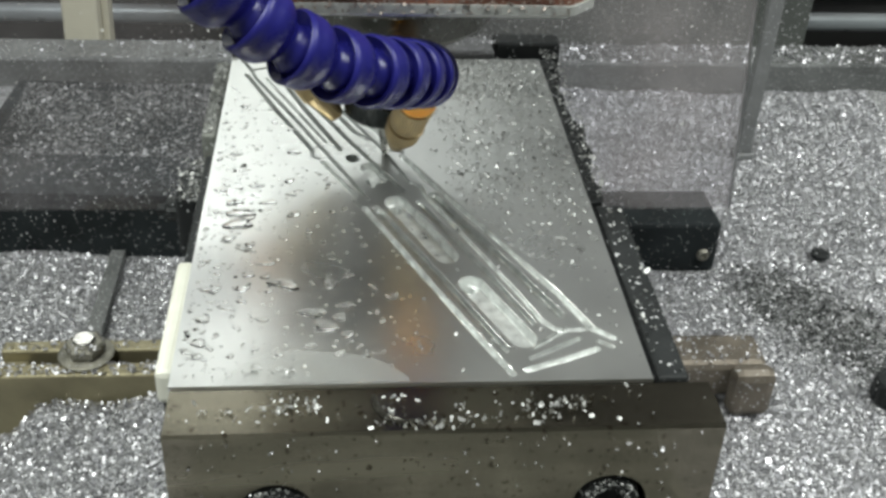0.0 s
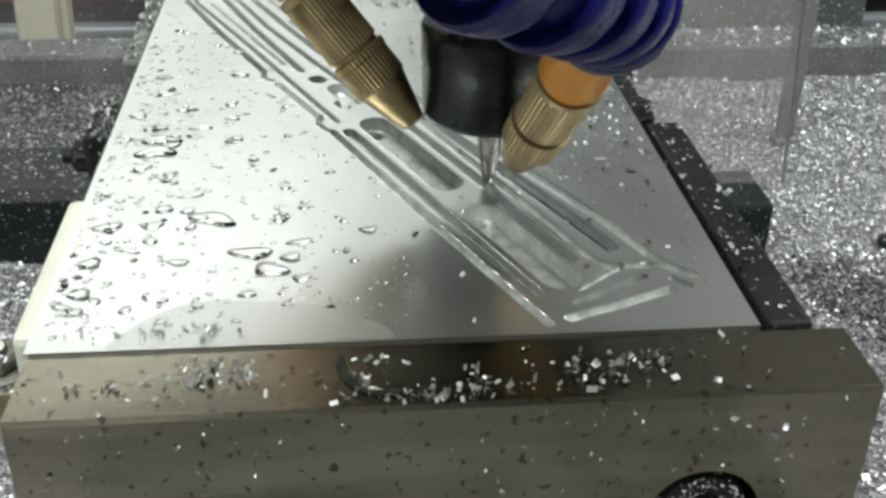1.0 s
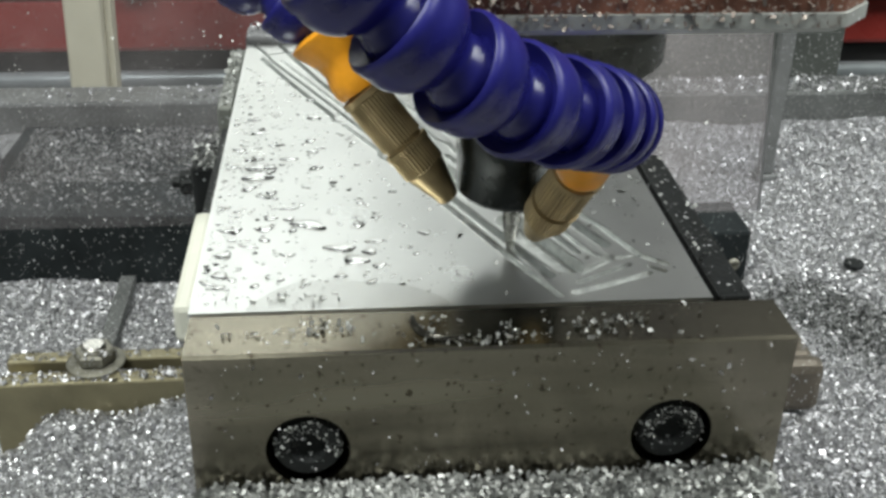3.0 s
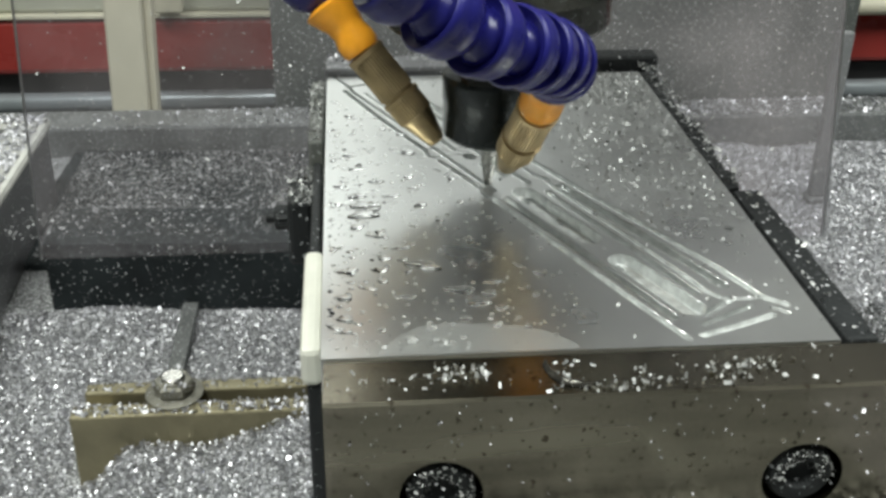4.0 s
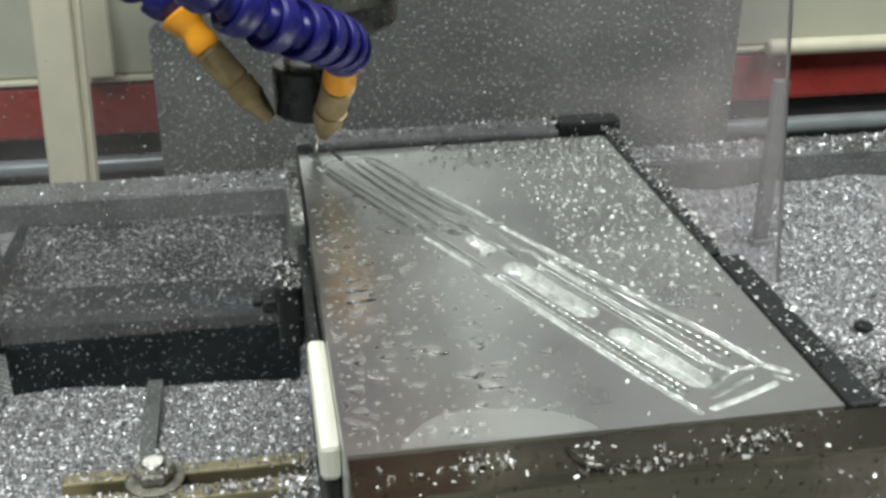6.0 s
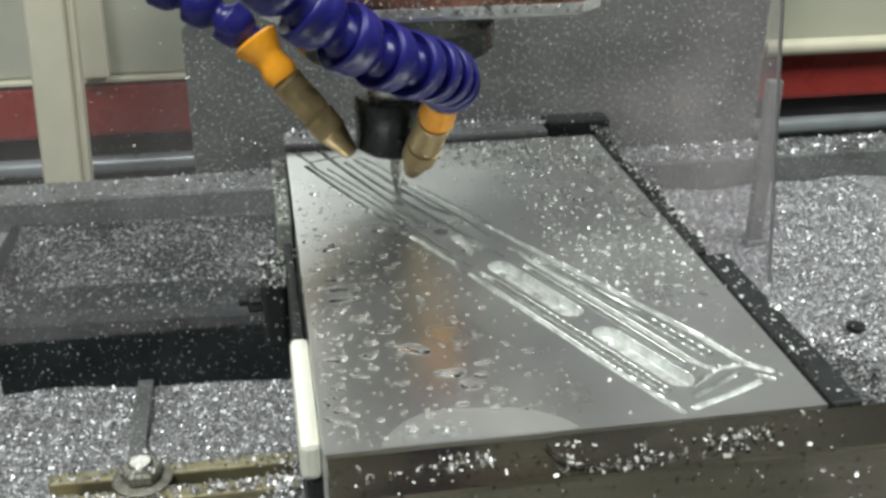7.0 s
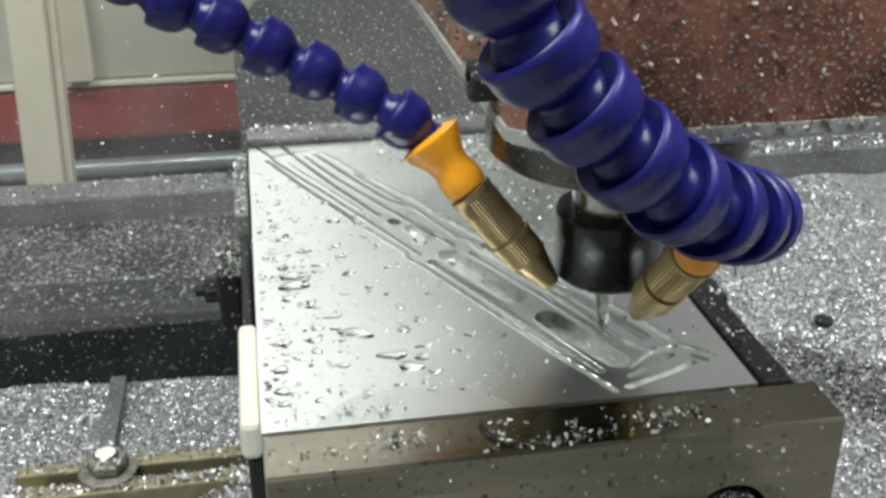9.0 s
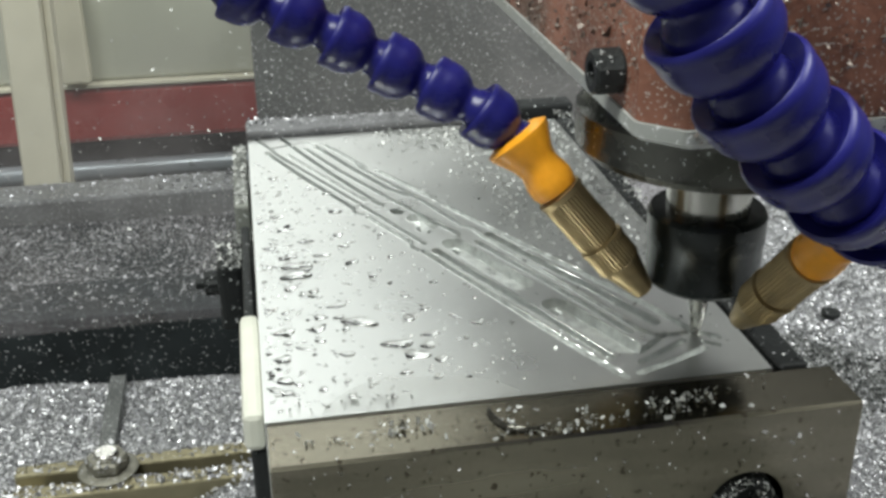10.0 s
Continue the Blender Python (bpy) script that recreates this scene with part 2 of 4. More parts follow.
def along(a, b):
    """A pose at a whose z axis points to b."""
    a, b = Vector(a), Vector(b)
    return Matrix.Translation(a) @ (b - a).to_track_quat("Z", "Y").to_matrix().to_4x4()


def mesh_from(name, verts, faces, mat, sides=4):
    me = bpy.data.meshes.new(name)
    me.vertices.add(len(verts))
    me.vertices.foreach_set("co", np.asarray(verts, dtype=np.float32).ravel())
    me.loops.add(len(faces) * sides)
    me.loops.foreach_set("vertex_index", np.asarray(faces, dtype=np.int32).ravel())
    me.polygons.add(len(faces))
    me.polygons.foreach_set("loop_start", np.arange(0, len(faces) * sides, sides, dtype=np.int32))
    me.update(calc_edges=True)
    me.materials.append(mat)
    return new(name, me)


def chips(name, spots, mat, label, category, length=0.0018, lift=0.0004, flat=0.7, seed=1):
    """Curled two-fold flakes at the given spots (n x 3), each with its own turn, tilt, length and curl."""
    r = np.random.RandomState(seed)
    n = len(spots)
    L = length * np.exp(r.normal(0, 0.35, n))
    W = L * r.uniform(0.35, 0.7, n)
    curl = r.uniform(-0.9, 0.9, n)
    yaw = r.uniform(0, 2 * np.pi, n)
    pitch = r.normal(0, flat, n)
    roll = r.normal(0, flat, n)
    base = np.zeros((n, 6, 3))
    for k, (u, v) in enumerate(((-1, -1), (-1, 1), (0, -1), (0, 1), (1, -1), (1, 1))):
        base[:, k, 0] = u * L * 0.5 * np.cos(curl * 0.5)
        base[:, k, 1] = v * W * 0.5
        base[:, k, 2] = abs(u) * L * 0.5 * np.sin(curl * 0.5)
    cy, sy, cp, sp, cr, sr = np.cos(yaw), np.sin(yaw), np.cos(pitch), np.sin(pitch), np.cos(roll), np.sin(roll)
    x, y, z = base[..., 0], base[..., 1], base[..., 2]
    y, z = y * cr[:, None] - z * sr[:, None], y * sr[:, None] + z * cr[:, None]
    x, z = x * cp[:, None] + z * sp[:, None], -x * sp[:, None] + z * cp[:, None]
    x, y = x * cy[:, None] - y * sy[:, None], x * sy[:, None] + y * cy[:, None]
    v = np.stack([x, y, z], -1) + np.asarray(spots)[:, None, :]
    v[..., 2] += lift
    i = np.arange(n)[:, None] * 6
    f = np.concatenate([i + np.array([[0, 2, 3, 1]]), i + np.array([[2, 4, 5, 3]])], 0)
    return tagged(mesh_from(name, v.reshape(-1, 3), f, mat), label, category, kind="stuff")


RS = np.random.RandomState(7)
FLOOR = -0.034


def bed_height(x, y):
    left = (0.022 / (1 + np.exp(-(x + 0.086) / 0.004)) + 0.009 / (1 + np.exp(-(x + 0.032) / 0.007))) * np.exp(-((y - 0.14) / 0.085) ** 2) * (y < 0.1525) * (x < 0.05)
    right = 0.017 * np.exp(-((x - 0.195) / 0.05) ** 2 - ((y - 0.11) / 0.05) ** 2)
    return FLOOR + left + right + 0.0016 * np.sin(31 * x + 17 * y) * np.sin(23 * y - 11 * x) + 0.0012 * np.sin(90 * x + 40 * y) * np.sin(75 * y)


# ---- the room round the machine ----
def room():
    x0, x1, y0, y1, z0, z1 = -2.2, 2.4, -2.2, 2.4, -0.95, 1.45
    w = 0.12
    for name, b, mat in (("floor", (x0 - w, x1 + w, y0 - w, y1 + w, z0 - w, z0), CONCRETE), ("ceiling", (x0 - w, x1 + w, y0 - w, y1 + w, z1, z1 + w), WALLPAINT),
                         ("wall_south", (x0 - w, x1 + w, y0 - w, y0, z0, z1), WALLPAINT),
                         ("wall_west", (x0 - w, x0, y0, y1, z0, z1), WALLPAINT), ("wall_east", (x1, x1 + w, y0, y1, z0, z1), WALLPAINT)):
        tagged(part(name, box(*b), mat), "plain pale workshop " + name.split("_")[0] + " round the machine", name.split("_")[0], kind="structure")
    bm = box(x0 - w, x1 + w, y1, y1 + w, z0, 0.62)
    for b in ((x0 - w, -1.30, 0.62, 1.40), (0.75, x1 + w, 0.62, 1.40), (x0 - w, x1 + w, 1.40, z1)):
        box(b[0], b[1], y1, y1 + w, b[2], b[3], 0.0, bm)
    tagged(part("wall_north", bm, WALLPAINT), "plain pale workshop wall with an opening for the added window", "wall", kind="structure")
    # Unseen glowing window, added so the plate's left side reflects bright
    win = thing("added_window", "unseen frosted window added to glow in the plate's reflections", "window", (0, y1, 0), kind="structure")
    part("window_frame", box(-1.30, -0.301, 0.03, 0.07, 0.62, 0.65, 0.002), CREAM, win)
    part("window_frame", box(-0.259, 0.75, 0.03, 0.07, 0.62, 0.65, 0.002), CREAM, win)
    part("window_frame", box(-1.30, 0.75, 0.03, 0.07, 1.37, 1.40, 0.002), CREAM, win)
    part("mullion", box(-0.30, -0.26, 0.03, 0.07, 0.651, 1.369, 0.002), CREAM, win)
    part("pane", box(-1.30, -0.301, 0.045, 0.052, 0.651, 1.369), REFLECTION_GLOW, win)
    part("pane", box(-0.259, 0.75, 0.045, 0.052, 0.651, 1.369), REFLECTION_GLOW, win)
    # fixtures added to go with the three unseen lamps
    for cx, cy, sx, sy in ((-0.20, 1.82, 1.4, 1.1), (0.95, -0.15, 0.8, 0.5), (-0.42, -0.30, 0.8, 0.5)):
        t = thing("added_ceiling_light", "unseen white rectangular ceiling light added over the machine, switched on", "lamp", (cx, cy, z1), "ceiling lights")
        part("housing", box(-sx / 2 - 0.02, sx / 2 + 0.02, -sy / 2 - 0.02, sy / 2 + 0.02, -0.05, 0.0, 0.004), CREAM, t)
        part("diffuser", box(-sx / 2, sx / 2, -sy / 2, sy / 2, -0.056, -0.0505), LED, t)


room()


# ---- machine table, rear ledge and back of the enclosure ----
def table():
    nx, ny = 300, 240
    xs, ys = np.linspace(-0.50, 0.62, nx), np.linspace(-0.30, 0.479, ny)
    X, Y = np.meshgrid(xs, ys)
    Z = bed_height(X, Y)
    v = np.stack([X, Y, Z], -1).reshape(-1, 3)
    i = (np.arange(ny - 1)[:, None] * nx + np.arange(nx - 1)[None]).reshape(-1, 1)
    f = i + np.array([[0, 1, nx + 1, nx]])
    ob = mesh_from("table", v, f, BED)
    ob.data.shade_smooth()
    tagged(ob, "machine table buried under a bed of silver aluminium chips", "table", kind="structure")
    tagged(part("table_body", box(-0.50, 0.62, -0.30, 0.472, -0.16, -0.042, 0.004), LEDGE), "grey cast machine table under the chips", "table", kind="structure")
    tagged(part("machine_base", box(-0.60, 0.72, -0.40, 0.95, -0.95, -0.17, 0.01), LEDGE), "grey cast base of the milling machine", "machine base", kind="structure")
    tagged(part("rear_ledge", box(-0.60, 0.72, 0.480, 0.512, -0.165, -0.014, 0.002), LEDGE), "grey steel ledge behind the table, strewn with chips", "ledge", kind="structure")


table()


def backdrop():
    """The far side of the enclosure: pale panels above a red band and a dark base."""
    y = 0.80
    tagged(part("back_base", box(-0.75, 0.95, y + 0.010, y + 0.03, -0.30, -0.086, 0.003), DARK), "dark base strip at the back of the enclosure", "trim", kind="structure")
    tagged(part("back_stripe", box(-0.75, 0.95, y - 0.004, y + 0.03, -0.084, -0.033, 0.005), RED), "glossy red painted band along the enclosure's back", "trim", kind="structure")
    tagged(part("back_trim", box(-0.75, 0.95, y - 0.007, y + 0.03, -0.0325, -0.0285, 0.001), CREAM), "thin cream trim strip above the red band", "trim", kind="structure")
    tagged(part("back_panel", box(-0.75, 0.95, y, y + 0.03, -0.028, 0.13, 0.003), PALE), "pale grey-green painted panel at the enclosure's back", "wall panel", kind="structure")
    t = thing("drain_pipe", "grey round pipe along the dark base", "pipe", (0.1, 0.79, -0.108))
    smooth(part("pipe", lathe([(0.0080, -0.8), (0.0085, -0.799), (0.0085, 0.799), (0.0080, 0.8)], 20), PIPE, t)).matrix_basis = pose(0, 0, 0, 0, 90, 0)


backdrop()


def reflection_blocker():
    """An unseen dark block behind the enclosure, added to darken reflections on the right."""
    tagged(part("reflection_blocker", box(0.225, 1.20, 0.845, 0.955, -0.95, 1.30, 0.004), DARK), "unseen dark block added to darken the workpiece's reflections", "column", kind="structure")


reflection_blocker()


def pillar():
    t = thing("enclosure_post", "cream painted square steel post behind the table", "post", (-0.1635, 0.640, -0.30))
    part("post", box(-0.0138, 0.0138, 0.0, 0.030, 0.0, 0.50, 0.002), CREAM, t)
    part("side_channel", box(0.0140, 0.0195, 0.012, 0.030, 0.0, 0.50, 0.001), CREAM, t)
    t.rotation_euler = (0, radians(2.3), 0)
    t.location.x -= 0.0092
    t2 = thing("enclosure_bracket", "pale cream painted bracket beside the post", "bracket", (-0.148, 0.778, -0.024))
    part("plate", box(-0.012, 0.012, 0.0, 0.018, 0.0, 0.145, 0.002), CREAM, t2)


pillar()


def tube_light():
    t = thing("tube_rail", "cream white round rail along the red band", "rail", (0.62, 0.782, -0.0255))
    part("tube", lathe([(0.006, -0.15), (0.008, -0.148), (0.008, 0.30), (0.006, 0.302)], 20), CREAM, t).matrix_basis = pose(0, 0, 0, 0, 90, 0)


tube_light()


# ---- black tray block, right block, clamps and fence on the table ----
def tray_block():
    t = thing("fixture_block", "black oxide steel block with a stepped top, dusted with chips", "block", (-0.005, 0.283, FLOOR))
    t.rotation_euler = (0, 0, radians(-3.0))
    part("front_wall", box(-0.134, 0.002, -0.003, 0.036, 0.0, 0.037, 0.0008), BLOCK, t)
    part("bed", box(-0.172, 0.002, 0.0362, 0.188, 0.0, 0.005, 0.001), BLOCK, t)
    t = thing("stop_block", "small black steel block bolted to the table", "block", (0, 0, FLOOR))
    part("body", box(0.140, 0.231, 0.266, 0.300, 0.0, 0.029, 0.002), BLOCK, t)
    part("screw", lathe([(0.0042, 0), (0.0045, 0.0015), (0.0035, 0.003), (0.002, 0.003), (0.002, 0.0015)], 16), NUTSTEEL, t).matrix_basis = pose(0.2235, 0.2662, 0.011, 90, 0, 0) @ Matrix.Scale(0.75, 4)


tray_block()


def hex_prism(r, z0, z1, chamfer=0.001):
    return lathe([(r - chamfer, z0), (r, z0 + chamfer), (r, z1 - chamfer), (r - chamfer, z1)], 6)


def clamp_left():
    t = thing("step_clamp", "oily tan steel slotted clamp bar bolted to the table", "clamp", (0, 0, FLOOR))
    part("front_rail", box(-0.099, -0.003, 0.1525, 0.1605, 0.0, 0.0330, 0.001), OLIVE, t)
    part("rear_rail", box(-0.097, -0.003, 0.1700, 0.1770, 0.0, 0.0315, 0.001), OLIVE, t)
    part("end_bridge", box(-0.098, -0.086, 0.1607, 0.1698, 0.0, 0.027, 0.001), OLIVE, t)
    nut = part("flange_nut", hex_prism(0.0080, 0.0347, 0.0398), NUTSTEEL, t, "hexagonal flange nut with traces of chips")
    nut.location = (-0.0620, 0.1655, 0)
    smooth(part("washer", lathe([(0.0105, 0.0331), (0.0110, 0.0334), (0.0110, 0.0341), (0.0100, 0.0346)], 24), NUTSTEEL, nut))
    smooth(part("stud", lathe([(0.0045, 0.0), (0.0045, 0.0410), (0.0038, 0.0417)], 16), STEEL, nut))
    t2 = thing("strap", "thin grey steel strip lying on the chips", "strip", (-0.072, 0.178, FLOOR))
    part("strip", box(-0.0036, 0.0036, 0.0, 0.104, 0.0, 0.0055, 0.0005), LEDGE, t2)


clamp_left()


def clamp_right():
    t = thing("toe_clamp", "tan steel toe clamp holding the vise down", "clamp", (0, 0, FLOOR))
    part("arm", box(0.150, 0.216, 0.152, 0.173, 0.016, 0.034, 0.003), TOE, t)
    part("heel", box(0.1985, 0.217, 0.1420, 0.1518, 0.013, 0.036, 0.004), TOE, t)


clamp_right()


def fence():
    t = thing("side_tray", "dark steel tray wall with a bright chip-crusted rim", "tray", (0, 0, FLOOR))
    part("wall", box(-0.40, -0.162, 0.10, 0.408, 0.0, 0.047, 0.002), FENCE, t)
    part("rim", box(-0.181, -0.160, 0.10, 0.412, 0.0472, 0.054, 0.003), RIMPALE, t, "pale rim crusted with chips")
    part("rear_rim", box(-0.40, -0.1815, 0.402, 0.414, 0.0472, 0.054, 0.003), RIMPALE, t, "pale rim crusted with chips")


fence()


def knob_right():
    t = thing("round_stop", "black knurled round stop standing on the table", "stop", (0.284, 0.166, FLOOR))
    part("grip", lathe([(0.0085, 0), (0.010, 0.001), (0.010, 0.010), (0.0088, 0.0115), (0.004, 0.0117), (0.004, 0.009)], 32, 1, 0.0006, 0.001, 0.010), DARKSTEEL, t)
    t = thing("table_plug", "small dark plug in the table's slot", "plug", (0.2925, 0.278, FLOOR))
    part("cap", lathe([(0.004, 0), (0.005, 0.001), (0.005, 0.003), (0.003, 0.0036)], 16), DARKSTEEL, t)


knob_right()


# ---- acrylic splash guard ----
def splash_guard():
    t = thing("splash_guard", "clear acrylic splash guard hazed with dried coolant", "guard", (0, 0.254, 0.002))
    t.rotation_euler = (radians(-11), 0, 0)
    x0, x1 = -0.1305, 0.2275
    bm = box(x0, x1, 0.0, 0.003, 0.009, 0.36)
    bm.faces.ensure_lookup_table()
    bmesh.ops.delete(bm, geom=[f for f in bm.faces if f.calc_center_median().z < 0.01], context="FACES_ONLY")
    sheet = part("sheet", bm, SHEET, t)
    sheet.visible_shadow = False
    part("edge_strip", box(x1 + 0.0002, x1 + 0.0008, 0.0, 0.003, 0.009, 0.36), EDGE, t)
    part("edge_strip", box(x0 - 0.0005, x0 - 0.0002, 0.0, 0.003, 0.009, 0.36), EDGE, t)
    p = thing("guard_post", "slim grey post standing on the table", "post", (0.284, 0.388, FLOOR))
    part("rod", box(-0.0045, 0.0045, -0.003, 0.003, 0.0041, 0.104, 0.001), GUARDPOST, p)
    part("foot", box(-0.006, 0.006, -0.005, 0.005, 0.0, 0.004, 0.001), GUARDPOST, p)


splash_guard()


# ---- vise ----
JT = 0.110


def bolt(parent, x, z):
    b = part("cap_screw", lathe([(0.0076, -0.010), (0.0078, -0.002), (0.0076, -0.0008), (0.0069, 0.0), (0.0040, 0.0), (0.0037, -0.0022), (0.0005, -0.0026)], 48, 1, 0.00025, -0.010, -0.002), DARKSTEEL, parent, "black socket cap screw sunk in the jaw, clogged with chips")
    b.matrix_basis = pose(x, 0.0008, z, 90, 0, 0)


def jaw_plate():
    """The front jaw with two counterbored holes cut through its face."""
    bm = bmesh.new()
    holes = [(0.0249, 0.0848), (0.1058, 0.0853)]
    seg, R = 40, 0.0092
    xs = [0.0, 0.0655, 0.131]
    z0, z1, y0, y1 = 0.060, JT, 0.0, 0.0163
    for k, (hx, hz) in enumerate(holes):
        a0, a1 = xs[k], xs[k + 1]
        ring, rim, deep = [], [], []
        for i in range(seg):
            a = 2 * math.pi * i / seg
            c, s = math.cos(a), math.sin(a)
            k1 = min(((a1 - hx) / c if c > 1e-6 else (a0 - hx) / c if c < -1e-6 else 9), ((z1 - 0.0007 - hz) / s if s > 1e-6 else (z0 - hz) / s if s < -1e-6 else 9))
            rim.append(bm.verts.new((hx + k1 * c, y0, hz + k1 * s)))
            ring.append(bm.verts.new((hx + R * c, y0, hz + R * s)))
            deep.append(bm.verts.new((hx + R * c, y0 + 0.011, hz + R * s)))
        corners = {}
        for cx in (a0, a1):
            for cz in (z0, z1 - 0.0007):
                corners[(cx, cz)] = bm.verts.new((cx, y0, cz))
        for i in range(seg):
            j = (i + 1) % seg
            bm.faces.new((rim[i], rim[j], ring[j], ring[i]))
            bm.faces.new((ring[i], ring[j], deep[j], deep[i]))
            p, q = rim[i].co, rim[j].co
            if abs(p.x - q.x) > 1e-6 and abs(p.z - q.z) > 1e-6:
                cx = a0 if min(abs(p.x - a0), abs(q.x - a0)) < 1e-6 else a1
                cz = z0 if min(abs(p.z - z0), abs(q.z - z0)) < 1e-6 else z1 - 0.0007
                bm.faces.new((rim[i], corners[(cx, cz)], rim[j]))
        bm.faces.new(deep)
    c = 0.0007
    prof = [(y0, z1 - c), (y0 + c, z1), (y1 - c, z1), (y1, z1 - c), (y1, z0), (y0, z0)]
    a = [bm.verts.new((0.0, y, z)) for y, z in prof]
    b = [bm.verts.new((0.131, y, z)) for y, z in prof]
    for i in range(5):
        bm.faces.new((a[i], a[i + 1], b[i + 1], b[i]))
    bm.faces.new(a[::-1])
    bm.faces.new(b)
    bmesh.ops.recalc_face_normals(bm, faces=bm.faces)
    return bm


def vise():
    t = thing("machine_vise", "ground steel machine vise gripping the workpiece", "vise", (0, 0, 0))
    part("front_jaw", jaw_plate(), JAW, t, "ground steel jaw plate, oily and strewn with chips")
    bolt(t, 0.0249, 0.0848)
    bolt(t, 0.1058, 0.0853)
    part("body", box(-0.0005, 0.1305, -0.060, 0.235, FLOOR, 0.0595, 0.003), DARKSTEEL, t)
    part("front_shelf", box(-0.001, 0.131, -0.060, -0.0005, 0.0597, 0.071, 0.002), BED, t)
    part("rear_jaw", box(-0.001, 0.100, 0.2072, 0.222, 0.060, 0.1130, 0.001), FENCE, t, "grey rear jaw with chips on its top")
    # black side clamps along the workpiece
    part("side_bar", box(0.1185, 0.1265, 0.0168, 0.098, 0.075, 0.1105, 0.0008), DARKSTEEL, t, "black steel bar along the workpiece's edge")
    bm = bmesh.new()
    rows = []
    for i in range(70):
        y = 0.1000 + i * 0.00155
        w = 0.0040 + 0.0020 * noise.noise((i * 0.21, 3.1, 0)) + 0.0022 * noise.noise((i * 0.07, 9.1, 0)) + (0.0025 if 22 < i < 34 or i > 60 else 0)
        h = 0.1105 + 0.0016 * noise.noise((i * 0.33, 0.4, 2.0))
        rows.append([bm.verts.new(p) for p in ((0.1174, y, 0.080), (0.1174, y, h), (0.1180 + w * 0.7, y, h + 0.0006), (0.1180 + w, y, h - 0.0015), (0.1180 + w, y, 0.080))])
    for a, b in zip(rows, rows[1:]):
        for k in range(4):
            bm.faces.new((a[k], a[k + 1], b[k + 1], b[k]))
    bm.faces.new(rows[0])
    bm.faces.new(rows[-1][::-1])
    bmesh.ops.recalc_face_normals(bm, faces=bm.faces)
    part("side_packing", bm, DARKSTEEL, t, "ragged black packing caked with chips")
    part("corner_cap", box(0.1005, 0.1265, 0.2120, 0.222, 0.085, 0.1145, 0.0012), DARKSTEEL, t, "black corner of the rear jaw")


vise()


def left_stop():
    t = thing("nylon_pad", "white nylon pad pressed against the workpiece", "pad", (0, 0, 0))
    part("pad", box(-0.0056, -0.0006, 0.0260, 0.075, 0.0965, 0.1068, 0.0016), NYLON, t)
    part("backing", box(-0.0044, -0.0006, 0.0270, 0.073, 0.0597, 0.0963, 0.001), DARKSTEEL, t)
    t = thing("side_stop", "black clamp screw with a knob, clogged with chips", "clamp", (-0.004, 0.127, 0.096))
    part("arm", box(-0.0006, 0.0022, -0.050, 0.014, -0.020, 0.008, 0.001), DARKSTEEL, t)
    part("knob", lathe([(0.005, 0), (0.0068, 0.001), (0.0068, 0.007), (0.0055, 0.008), (0.003, 0.0082), (0.003, 0.012), (0.0026, 0.0125)], 20, 1, 0.0007, 0.001, 0.007), DARKSTEEL, t).matrix_basis = pose(-0.0082, 0.001, -0.005, 0, -90, 0) @ Matrix.Scale(0.60, 4)
    part("bracket", box(-0.0085, -0.0008, -0.008, 0.013, -0.018, 0.004, 0.0015), DARKSTEEL, t)
    part("spacer", box(-0.0022, 0.0026, 0.019, 0.078, -0.030, 0.0128, 0.001), LIP, t, "pale chip-crusted spacer strip")


left_stop()


# ---- workpiece ----
A = np.array((0.0060, 0.1900))
B = np.array((0.0850, 0.0200))
LONG = float(np.hypot(*(B - A)))
D = (B - A) / LONG
N = np.array((-D[1], D[0]))          # across the band, towards the right
TOP = 0.1104


def capsule(u, v, u0, v0, u1, v1):
    du, dv = u1 - u0, v1 - v0
    k = np.clip(((u - u0) * du + (v - v0) * dv) / (du * du + dv * dv + 1e-12), 0, 1)
    return np.hypot(u - u0 - k * du, v - v0 - k * dv)


